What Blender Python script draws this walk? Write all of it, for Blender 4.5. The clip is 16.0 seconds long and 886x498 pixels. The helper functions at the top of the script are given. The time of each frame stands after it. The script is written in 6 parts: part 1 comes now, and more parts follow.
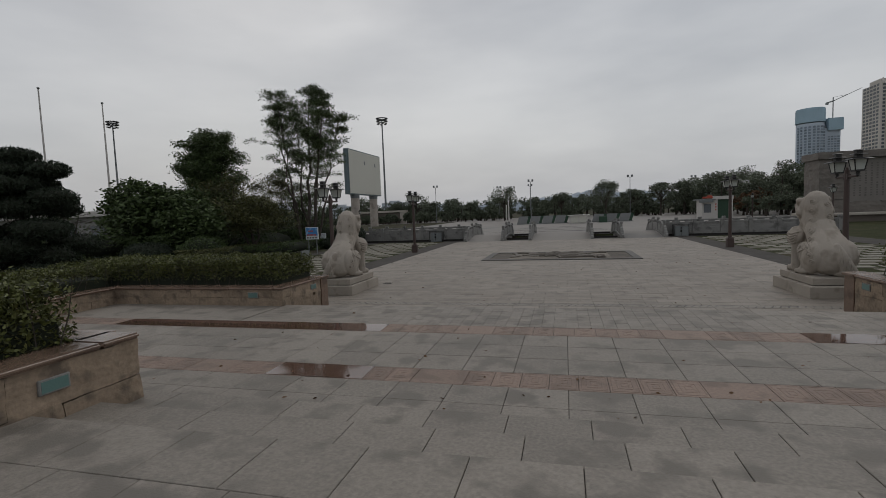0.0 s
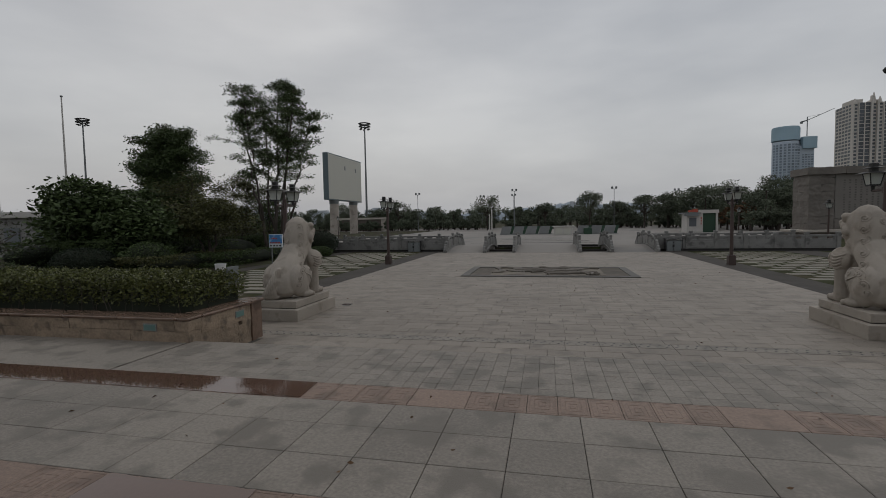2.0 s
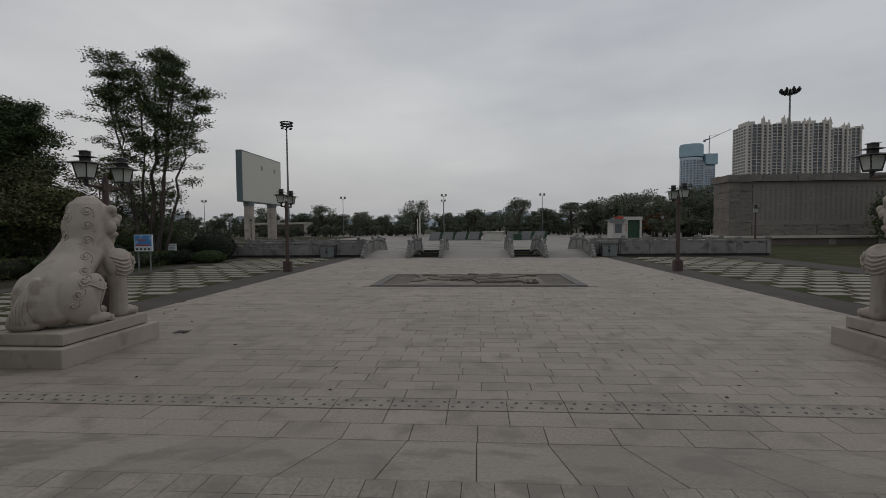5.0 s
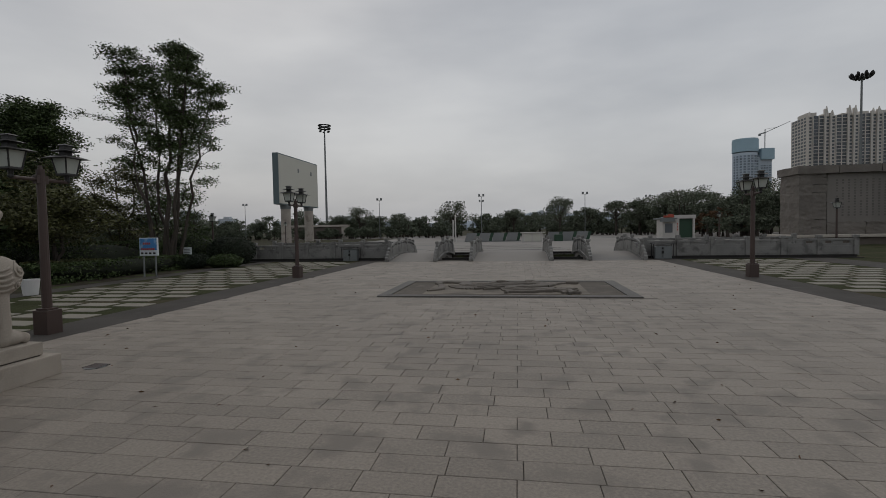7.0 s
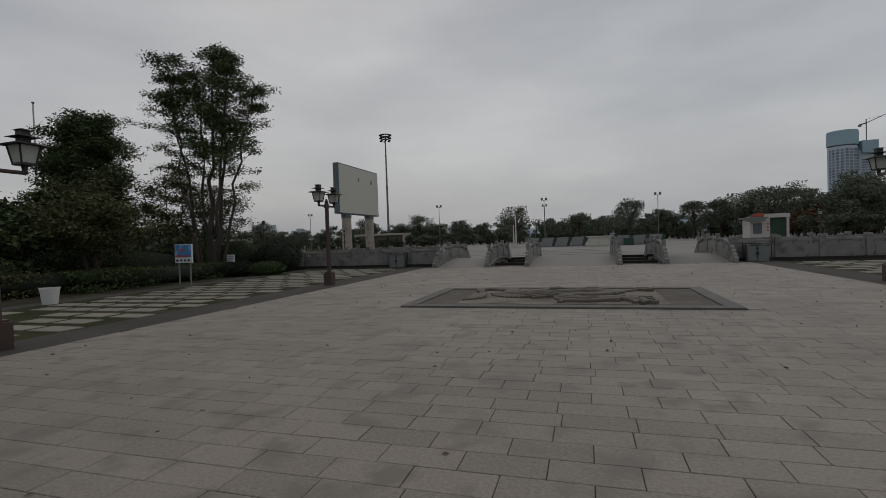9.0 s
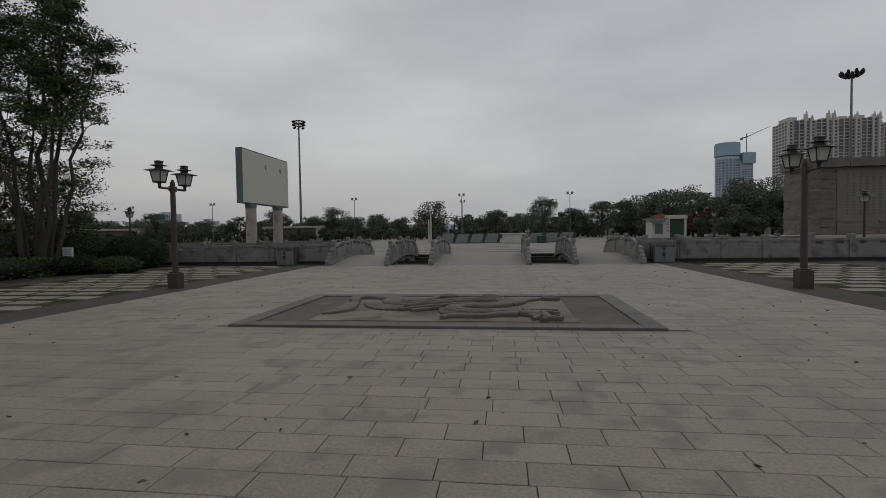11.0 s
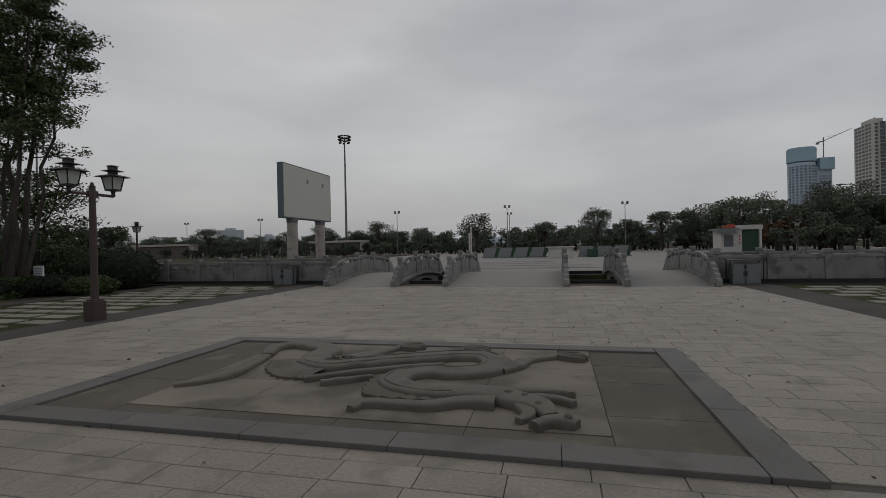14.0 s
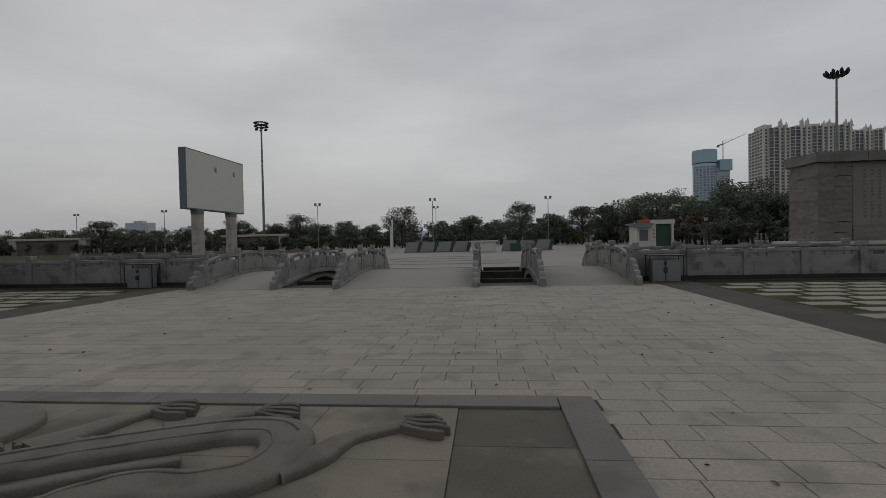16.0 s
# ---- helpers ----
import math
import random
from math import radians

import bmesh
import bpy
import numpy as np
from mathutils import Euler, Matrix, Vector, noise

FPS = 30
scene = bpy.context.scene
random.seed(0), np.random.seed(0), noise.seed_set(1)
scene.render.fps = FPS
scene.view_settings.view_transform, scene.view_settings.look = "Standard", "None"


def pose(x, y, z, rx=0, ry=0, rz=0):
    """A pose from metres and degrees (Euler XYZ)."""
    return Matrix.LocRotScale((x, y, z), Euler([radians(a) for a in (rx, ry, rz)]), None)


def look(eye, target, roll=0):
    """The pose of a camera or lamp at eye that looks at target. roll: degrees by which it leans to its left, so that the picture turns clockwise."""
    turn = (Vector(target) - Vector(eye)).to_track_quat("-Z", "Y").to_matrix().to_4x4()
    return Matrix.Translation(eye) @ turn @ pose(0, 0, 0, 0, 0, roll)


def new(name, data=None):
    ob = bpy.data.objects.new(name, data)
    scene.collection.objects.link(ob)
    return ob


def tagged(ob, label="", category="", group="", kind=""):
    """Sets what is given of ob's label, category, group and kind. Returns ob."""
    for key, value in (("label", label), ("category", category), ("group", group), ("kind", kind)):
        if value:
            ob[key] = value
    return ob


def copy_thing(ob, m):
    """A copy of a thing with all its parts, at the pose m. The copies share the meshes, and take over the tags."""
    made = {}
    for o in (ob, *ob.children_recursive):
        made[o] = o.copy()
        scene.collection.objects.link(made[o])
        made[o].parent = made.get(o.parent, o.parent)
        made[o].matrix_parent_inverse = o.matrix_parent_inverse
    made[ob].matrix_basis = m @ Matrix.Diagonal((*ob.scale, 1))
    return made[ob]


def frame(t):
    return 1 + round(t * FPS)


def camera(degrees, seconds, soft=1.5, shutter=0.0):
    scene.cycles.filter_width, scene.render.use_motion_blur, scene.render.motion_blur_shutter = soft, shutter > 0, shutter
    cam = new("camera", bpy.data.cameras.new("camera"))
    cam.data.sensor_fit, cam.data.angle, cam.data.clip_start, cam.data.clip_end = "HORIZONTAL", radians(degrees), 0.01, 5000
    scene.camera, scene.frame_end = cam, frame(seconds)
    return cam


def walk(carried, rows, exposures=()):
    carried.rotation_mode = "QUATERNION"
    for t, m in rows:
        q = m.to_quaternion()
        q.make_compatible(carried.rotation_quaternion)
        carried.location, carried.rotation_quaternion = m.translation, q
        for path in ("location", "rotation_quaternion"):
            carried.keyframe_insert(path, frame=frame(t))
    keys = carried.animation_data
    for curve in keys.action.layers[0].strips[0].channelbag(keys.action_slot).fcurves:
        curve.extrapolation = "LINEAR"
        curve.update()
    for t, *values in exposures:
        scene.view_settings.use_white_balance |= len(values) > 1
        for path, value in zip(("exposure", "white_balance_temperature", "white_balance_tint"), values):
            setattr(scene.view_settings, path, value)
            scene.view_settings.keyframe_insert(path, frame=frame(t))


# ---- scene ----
cam = camera(85.7, 16.0, soft=0.85)
PATH = [
    (0, (0.319, -0.553, 2.339), (-0.179, 1.379, 2.19), -2.2),
    (0.5, (0.239, 0.118, 2.332), (-0.248, 2.053, 2.199), -2.1),
    (1, (0.14, 0.782, 2.32), (-0.353, 2.715, 2.181), -1.6),
    (1.5, (0.043, 1.429, 2.336), (-0.4, 3.374, 2.184), -1.2),
    (2, (0.011, 2.038, 2.363), (-0.416, 3.988, 2.246), -1.0),
    (2.5, (-0.066, 2.654, 2.269), (-0.439, 4.619, 2.286), -0.0),
    (3, (-0.071, 3.287, 2.137), (-0.416, 5.257, 2.159), 0.0),
    (3.5, (-0.106, 3.988, 2.012), (-0.209, 5.985, 2.018), 0.5),
    (4, (-0.08, 4.699, 1.99), (-0.146, 6.698, 1.937), -0.3),
    (6.5, (0.25, 8.196, 1.895), (-0.047, 10.172, 1.797), -0.9),
    (7, (0.375, 8.852, 1.884), (0.065, 10.826, 1.803), -1.0),
    (7.5, (0.453, 9.45, 1.852), (0.018, 11.4, 1.757), -1.0),
    (8, (0.529, 10.072, 1.759), (0.089, 12.02, 1.65), -1.0),
    (8.5, (0.584, 10.697, 1.641), (-0.171, 12.549, 1.605), -2.2),
    (9, (0.634, 11.408, 1.57), (0.062, 13.324, 1.53), -2.0),
    (9.5, (0.791, 12.105, 1.576), (0.44, 14.074, 1.53), -1.2),
    (10, (0.88, 12.85, 1.575), (0.634, 14.834, 1.516), -1.0),
    (12.5, (1.567, 16.333, 1.544), (1.255, 18.306, 1.465), 0.2),
    (13, (1.703, 17.046, 1.547), (1.328, 19.01, 1.483), -0.2),
    (13.5, (1.857, 17.76, 1.543), (1.447, 19.717, 1.488), -1.0),
    (14, (1.957, 18.441, 1.564), (1.492, 20.386, 1.555), -1.2),
    (14.5, (2.123, 19.159, 1.577), (1.79, 21.131, 1.554), -0.8),
    (15, (2.245, 19.993, 1.534), (1.939, 21.97, 1.513), -1.0),
    (15.5, (2.425, 20.653, 1.543), (2.186, 22.639, 1.501), -1.5),
    (16, (2.637, 21.281, 1.551), (2.456, 23.273, 1.511), -1.2),
]
walk(cam, [(t, look(e, g, r)) for t, e, g, r in PATH],
     exposures=[(0, 0.15), (0.5, 0.08), (1.5, 0.12), (2.0, 0.05), (2.5, -0.28), (3.0, -0.22), (3.5, -0.1), (4.0, 0.04), (6.5, 0.08), (7.5, 0.0), (8.5, -0.18), (9.0, -0.1), (10.0, 0.0), (12.5, 0.0), (14.5, -0.08), (16.0, 0.0)])

# ---- world and sun ----
world = bpy.data.worlds.new("overcast")
scene.world = world
world.use_nodes = True
wn, wl = world.node_tree.nodes, world.node_tree.links
wn.clear()
SUN_EL, SUN_AZ = radians(48), radians(-35)
sky = wn.new("ShaderNodeTexSky")
sky.sky_type, sky.sun_disc = "NISHITA", False
sky.sun_elevation, sky.sun_rotation = SUN_EL, SUN_AZ
sky.air_density, sky.dust_density = 1.6, 4.0
wtex = wn.new("ShaderNodeTexCoord")
wmap = wn.new("ShaderNodeMapping")
wmap.inputs["Scale"].default_value = (1.0, 1.0, 3.2)
cloud = wn.new("ShaderNodeTexNoise")
cloud.inputs["Scale"].default_value, cloud.inputs["Detail"].default_value = 1.7, 5
cloud.inputs["Roughness"].default_value = 0.48
ramp = wn.new("ShaderNodeValToRGB")
ramp.color_ramp.elements[0].position, ramp.color_ramp.elements[0].color = 0.3, (4.0, 4.2, 4.6, 1)
ramp.color_ramp.elements[1].position, ramp.color_ramp.elements[1].color = 0.72, (6.75, 6.85, 7.05, 1)
sep = wn.new("ShaderNodeSeparateXYZ")
lift = wn.new("ShaderNodeMapRange")
lift.inputs["From Min"].default_value, lift.inputs["From Max"].default_value = 0.0, 0.75
lift.inputs["To Min"].default_value, lift.inputs["To Max"].default_value = 0.9, 1.0
scale_c = wn.new("ShaderNodeVectorMath")
scale_c.operation = "SCALE"
blend = wn.new("ShaderNodeMix")
blend.data_type = "RGBA"
blend.inputs["Factor"].default_value = 0.9
bg = wn.new("ShaderNodeBackground")
bg.inputs["Strength"].default_value = 0.085
out = wn.new("ShaderNodeOutputWorld")
wl.new(wtex.outputs["Generated"], wmap.inputs["Vector"])
wl.new(wmap.outputs["Vector"], cloud.inputs["Vector"])
wl.new(cloud.outputs["Fac"], ramp.inputs["Fac"])
wl.new(wtex.outputs["Generated"], sep.inputs["Vector"])
wl.new(sep.outputs["Z"], lift.inputs["Value"])
wl.new(ramp.outputs["Color"], scale_c.inputs[0])
wl.new(lift.outputs["Result"], scale_c.inputs["Scale"])
wl.new(sky.outputs["Color"], blend.inputs["A"])
wl.new(scale_c.outputs["Vector"], blend.inputs["B"])
wl.new(blend.outputs["Result"], bg.inputs["Color"])
wl.new(bg.outputs["Background"], out.inputs["Surface"])

sun = new("sun", bpy.data.lights.new("sun", "SUN"))
sun.data.energy, sun.data.angle, sun.data.color = 0.3, radians(25), (1.0, 0.96, 0.9)
sun.rotation_euler = (radians(90) - SUN_EL, 0, radians(145))


# ---- materials ----
def material(name, color, rough=0.75, metal=0.0, large=0.12, fine=0.1, lscale=0.8, fscale=30.0, rand=0.0, island=0.0,
             bump=0.15, bscale=60.0, stain=None, stain_at=0.58, stain_scale=1.5, spec=0.5, stretch=(1, 1, 1)):
    m = bpy.data.materials.new(name)
    m.use_nodes = True
    n, l = m.node_tree.nodes, m.node_tree.links
    b = n["Principled BSDF"]
    b.inputs["Roughness"].default_value, b.inputs["Metallic"].default_value = rough, metal
    b.inputs["Specular IOR Level"].default_value = spec
    geo = n.new("ShaderNodeNewGeometry")
    mp = n.new("ShaderNodeMapping")
    mp.inputs["Scale"].default_value = stretch
    l.new(geo.outputs["Position"], mp.inputs["Vector"])

    def tex(scale, detail):
        t = n.new("ShaderNodeTexNoise")
        t.inputs["Scale"].default_value, t.inputs["Detail"].default_value = scale, detail
        l.new(mp.outputs["Vector"], t.inputs["Vector"])
        return t.outputs["Fac"]

    def mad(a, k, c):
        q = n.new("ShaderNodeMath")
        q.operation = "MULTIPLY_ADD"
        l.new(a, q.inputs[0])
        q.inputs[1].default_value = k
        if isinstance(c, float):
            q.inputs[2].default_value = c
        else:
            l.new(c, q.inputs[2])
        return q.outputs[0]

    nl, nf = tex(lscale, 3), tex(fscale, 4)
    v = mad(nl, 3.0 * large, 1.0 - 1.5 * large)
    v = mad(nf, 3.0 * fine, mad(v, 1.0, -1.5 * fine))
    if rand:
        v = mad(n.new("ShaderNodeObjectInfo").outputs["Random"], 2 * rand, mad(v, 1.0, -rand))
    if island:
        v = mad(geo.outputs["Random Per Island"], 2 * island, mad(v, 1.0, -island))
    col = n.new("ShaderNodeVectorMath")
    col.operation = "SCALE"
    col.inputs[0].default_value = color
    l.new(v, col.inputs["Scale"])
    colour = col.outputs["Vector"]
    if stain:
        r = n.new("ShaderNodeValToRGB")
        r.color_ramp.elements[0].position, r.color_ramp.elements[1].position = stain_at, stain_at + 0.12
        l.new(tex(stain_scale, 6), r.inputs["Fac"])
        mx = n.new("ShaderNodeMix")
        mx.data_type = "RGBA"
        l.new(r.outputs["Color"], mx.inputs["Factor"])
        l.new(colour, mx.inputs["A"])
        mx.inputs["B"].default_value = (*stain, 1)
        colour = mx.outputs["Result"]
    l.new(colour, b.inputs["Base Color"])
    if bump:
        bp = n.new("ShaderNodeBump")
        bp.inputs["Strength"].default_value, bp.inputs["Distance"].default_value = bump, 0.01
        l.new(tex(bscale, 3), bp.inputs["Height"])
        l.new(bp.outputs["Normal"], b.inputs["Normal"])
    return m


GREY = dict(rough=0.62, large=0.2, fine=0.3, lscale=0.35, fscale=34, bump=0.4, bscale=80)
M = {
    "paver": material("grey_granite_paver", (0.219, 0.189, 0.156), island=0.1, rand=0.0, stain=(0.16, 0.138, 0.115), stain_at=0.52, stain_scale=1.9, **GREY),
    "paver_o": material("grey_granite_paver_piece", (0.219, 0.189, 0.156), rand=0.1, stain=(0.16, 0.138, 0.115), stain_at=0.52, stain_scale=1.9, **GREY),
    "slab": material("grey_granite_slab", (0.202, 0.179, 0.151), island=0.11, stain=(0.14, 0.124, 0.104), stain_at=0.5, stain_scale=2.3, **GREY),
    "slab_o": material("grey_granite_slab_piece", (0.202, 0.179, 0.151), rand=0.11, stain=(0.14, 0.124, 0.104), stain_at=0.5, stain_scale=2.3, **GREY),
    "pink_o": material("pink_granite_piece", (0.21, 0.148, 0.114), rand=0.14, stain=(0.15, 0.104, 0.08), stain_at=0.52, stain_scale=3.0, **GREY),
    "joint": material("dark_joint_and_gap_shade", (0.074, 0.066, 0.056), rough=0.95),
    "wet": material("wet_granite", (0.105, 0.062, 0.046), rough=0.05, large=0.2, fine=0.06, bump=0.02, bscale=8, spec=0.6),
    "asphalt": material("dark_stone_strip", (0.062, 0.056, 0.05), rough=0.9, spec=0.2, large=0.25, stain=(0.085, 0.078, 0.07), stain_at=0.6),
    "soil": material("dark_soil", (0.045, 0.038, 0.028), rough=1.0, spec=0.1, large=0.3, fine=0.25, bump=0.6, bscale=25, stain=(0.06, 0.075, 0.03), stain_at=0.5, stain_scale=0.8),
    "grass": material("short_lawn", (0.038, 0.042, 0.018), rough=1.0, spec=0.1, large=0.3, fine=0.3, fscale=20, bump=0.7, bscale=60, stain=(0.065, 0.056, 0.034), stain_at=0.52, stain_scale=0.6),
    "pale_o": material("pale_slab_piece", (0.205, 0.187, 0.152), rough=0.8, rand=0.1, large=0.15, fine=0.1, stain=(0.17, 0.16, 0.125), stain_at=0.55),
    "plain": material("far_concrete", (0.22, 0.203, 0.184), rough=0.85, large=0.15, lscale=0.1, stain=(0.16, 0.153, 0.145), stain_at=0.55, stain_scale=0.15),
    "lion": material("lion_limestone", (0.335, 0.297, 0.252), rough=0.82, spec=0.3, large=0.2, fine=0.16, lscale=1.6, fscale=70, bump=0.35, bscale=110, stain=(0.25, 0.216, 0.178), stain_at=0.55, stain_scale=3.2),
    "stone": material("balustrade_stone", (0.198, 0.193, 0.181), rough=0.8, large=0.22, fine=0.12, lscale=1.2, stain=(0.115, 0.111, 0.104), stain_at=0.53, stain_scale=2.0, rand=0.06),
    "darkstone": material("dark_bankside_stone", (0.032, 0.03, 0.028), rough=0.85, spec=0.15, large=0.25),
    "relief": material("relief_stone", (0.116, 0.1, 0.083), rough=0.7, spec=0.35, large=0.2, fine=0.2, lscale=1.5, fscale=60, bump=0.6, bscale=75, stain=(0.085, 0.073, 0.06), stain_at=0.54, stain_scale=2.6),
    "reliefbed": material("dark_relief_bed", (0.09, 0.076, 0.061), rough=0.8, spec=0.3, large=0.3, fine=0.2, lscale=1.2, fscale=60, rand=0.08, stain=(0.135, 0.117, 0.095), stain_at=0.55, stain_scale=1.6),
    "reliefpanel": material("relief_panel_stone", (0.165, 0.142, 0.113), rough=0.8, spec=0.35, large=0.3, fine=0.2, lscale=1.1, fscale=60, rand=0.1, stain=(0.09, 0.077, 0.062), stain_at=0.52, stain_scale=0.9),
    "border": material("relief_border_stone", (0.112, 0.105, 0.097), rough=0.7, spec=0.35, large=0.2, fine=0.18, rand=0.07, fscale=55, stain=(0.09, 0.083, 0.075), stain_at=0.55, stain_scale=2.0),
    "sand": material("split_sandstone", (0.245, 0.186, 0.132), rough=0.9, large=0.35, fine=0.25, lscale=3, fscale=22, rand=0.12, bump=1.0, bscale=17, stain=(0.13, 0.1, 0.074), stain_at=0.54, stain_scale=4.5),
    "cap": material("polished_brown_cap", (0.165, 0.11, 0.08), rough=0.22, large=0.2, fine=0.2, rand=0.05, fscale=45, stain=(0.105, 0.068, 0.05), stain_at=0.52, stain_scale=2.2),
    "teal": material("teal_step_light", (0.1, 0.18, 0.165), rough=0.3, large=0.1, fine=0.05),
    "iron": material("brown_painted_iron", (0.055, 0.034, 0.028), rough=0.5, large=0.12, fine=0.08),
    "black": material("black_painted_metal", (0.018, 0.017, 0.016), rough=0.5, large=0.1),
    "glass": material("frosted_lamp_glass", (0.42, 0.44, 0.4), rough=0.35, large=0.05, fine=0.03, bump=0),
    "bark": material("grey_brown_bark", (0.055, 0.045, 0.036), rough=0.95, large=0.25, fine=0.25, fscale=18, bump=0.9, bscale=25, stretch=(1, 1, 0.25)),
    "leaf": material("dark_green_leaves", (0.052, 0.076, 0.025), rough=0.6, spec=0.25, large=0.25, fine=0.1, lscale=0.7, island=0.45, bump=0),
    "leaf2": material("olive_green_leaves", (0.074, 0.076, 0.027), rough=0.6, spec=0.25, large=0.25, fine=0.1, lscale=0.7, island=0.45, bump=0),
    "hedge": material("hedge_leaves", (0.078, 0.086, 0.024), rough=0.5, large=0.3, fine=0.1, lscale=2.5, island=0.5, bump=0, stain=(0.17, 0.16, 0.05), stain_at=0.62, stain_scale=6),
    "pine": material("pine_needles", (0.022, 0.032, 0.018), rough=0.7, large=0.25, island=0.4, bump=0),
    # leaf green lightened and greyed to paint distance haze into far trees
    "far": material("hazy_far_leaves", (0.102, 0.118, 0.08), rough=0.8, spec=0.15, large=0.3, fine=0.1, lscale=0.25, island=0.4, bump=0),
    "rust": material("autumn_leaves", (0.11, 0.06, 0.028), rough=0.8, large=0.3, island=0.4, bump=0),
    # near-black colour that paints the shade deep inside foliage
    "core": material("foliage_shade_fill", (0.014, 0.018, 0.009), rough=1.0),
    "screen": material("blank_display_face", (0.5, 0.49, 0.43), rough=0.55, large=0.03, fine=0.02, lscale=0.1),
    "steelblue": material("blue_grey_sheet", (0.095, 0.13, 0.14), rough=0.5, large=0.08),
    "white": material("white_render", (0.48, 0.46, 0.43), rough=0.8, large=0.06, stain=(0.48, 0.46, 0.43), stain_at=0.62),
    "column": material("pale_column_cladding", (0.35, 0.31, 0.27), rough=0.8, large=0.25, fine=0.15, lscale=0.7, fscale=6, stain=(0.24, 0.205, 0.175), stain_at=0.55, stain_scale=0.9),
    "mast": material("galvanised_mast", (0.17, 0.18, 0.18), rough=0.5, metal=0.3, large=0.08),
    "monument": material("grey_brown_monument_stone", (0.165, 0.148, 0.13), rough=0.9, large=0.2, fine=0.14, lscale=0.5, fscale=12, bump=0.7, bscale=8, stain=(0.14, 0.126, 0.11), stain_at=0.55, stain_scale=0.7),
    "monsmooth": material("dressed_inscription_stone", (0.19, 0.174, 0.156), rough=0.85, large=0.1, fine=0.06, lscale=0.6, island=0.06),
    "inscribe": material("carved_writing", (0.13, 0.12, 0.11), rough=0.9),
    "tower": material("cream_tower_render", (0.58, 0.545, 0.495), rough=0.85, large=0.05, lscale=0.02, fine=0.03, fscale=0.5, bump=0),
    "towerglass": material("dull_blue_windows", (0.1, 0.11, 0.12), rough=0.4, large=0.15, lscale=0.06, fine=0.1, fscale=0.4, island=0.25, bump=0),
    # blue tower colours, paled to carry the haze in front of it
    "bluenet": material("hazy_blue_scaffold_net", (0.32, 0.44, 0.51), rough=0.9, large=0.1, lscale=0.03, bump=0),
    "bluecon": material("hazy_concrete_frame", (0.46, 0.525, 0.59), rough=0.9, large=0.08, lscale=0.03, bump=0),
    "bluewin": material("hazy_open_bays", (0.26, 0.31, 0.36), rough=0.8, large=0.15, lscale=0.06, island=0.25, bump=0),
    # distance haze is mixed into the base colours of far blocks and hills
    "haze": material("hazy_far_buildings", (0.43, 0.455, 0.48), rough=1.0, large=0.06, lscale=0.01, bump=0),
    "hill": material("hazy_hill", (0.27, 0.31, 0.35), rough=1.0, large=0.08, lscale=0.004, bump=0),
    "brownwall": material("brown_infill_and_podium_shade", (0.12, 0.1, 0.085), rough=0.9, large=0.15),
    "cream": material("cream_pier_stone", (0.4, 0.36, 0.31), rough=0.85, large=0.1),
    "blue": material("blue_sign_print", (0.05, 0.2, 0.45), rough=0.45, large=0.05, stain=(0.25, 0.42, 0.6), stain_at=0.55, stain_scale=3, bump=0),
    "hoard": material("weathered_hoarding", (0.2, 0.205, 0.205), rough=0.7, large=0.1),
    "signwhite": material("white_sign_print", (0.62, 0.66, 0.68), rough=0.5, large=0.05, bump=0),
    "red": material("red_paint", (0.4, 0.07, 0.04), rough=0.6, large=0.1),
    "green": material("green_paint", (0.02, 0.055, 0.03), rough=0.6, large=0.1),
    "plastic": material("white_plastic", (0.62, 0.61, 0.6), rough=0.45, large=0.05, fine=0.03),
    "cabinet": material("grey_cabinet_steel", (0.155, 0.167, 0.167), rough=0.5, large=0.1, stain=(0.13, 0.135, 0.13), stain_at=0.6, stain_scale=3),
    "water": material("dark_canal_water", (0.02, 0.024, 0.02), rough=0.08, large=0.1, bump=0.05, bscale=4),
    "rock": material("grey_boulder", (0.16, 0.15, 0.135), rough=0.95, large=0.25, bump=0.6, bscale=10),
}
for key in ("leaf", "leaf2", "hedge", "far", "pine"):
    M[key].node_tree.nodes["Principled BSDF"].inputs["Specular IOR Level"].default_value = 0.3


# ---- mesh helpers ----
def box(bm, x0, x1, y0, y1, z0, z1, bevel=0.0, tilt=None):
    m = Matrix.LocRotScale(((x0 + x1) / 2, (y0 + y1) / 2, (z0 + z1) / 2), tilt, (abs(x1 - x0), abs(y1 - y0), abs(z1 - z0)))
    made = bmesh.ops.create_cube(bm, size=1, matrix=m)["verts"]
    if bevel:
        edges = list({e for v in made for e in v.link_edges})
        bmesh.ops.bevel(bm, geom=edges, offset=bevel, segments=2, affect="EDGES", profile=0.6)
    return bm


def rod(bm, a, b, r0, r1=None, seg=12):
    a, b = Vector(a), Vector(b)
    d = b - a
    m = Matrix.Translation((a + b) / 2) @ d.to_track_quat("Z", "Y").to_matrix().to_4x4()
    bmesh.ops.create_cone(bm, cap_ends=True, segments=seg, radius1=r0, radius2=r0 if r1 is None else r1, depth=d.length, matrix=m)
    return bm


def ball(bm, c, r, sub=2, turn=None):
    r = (r, r, r) if isinstance(r, (int, float)) else r
    bmesh.ops.create_icosphere(bm, subdivisions=sub, radius=1, matrix=Matrix.LocRotScale(c, turn, r))
    return bm


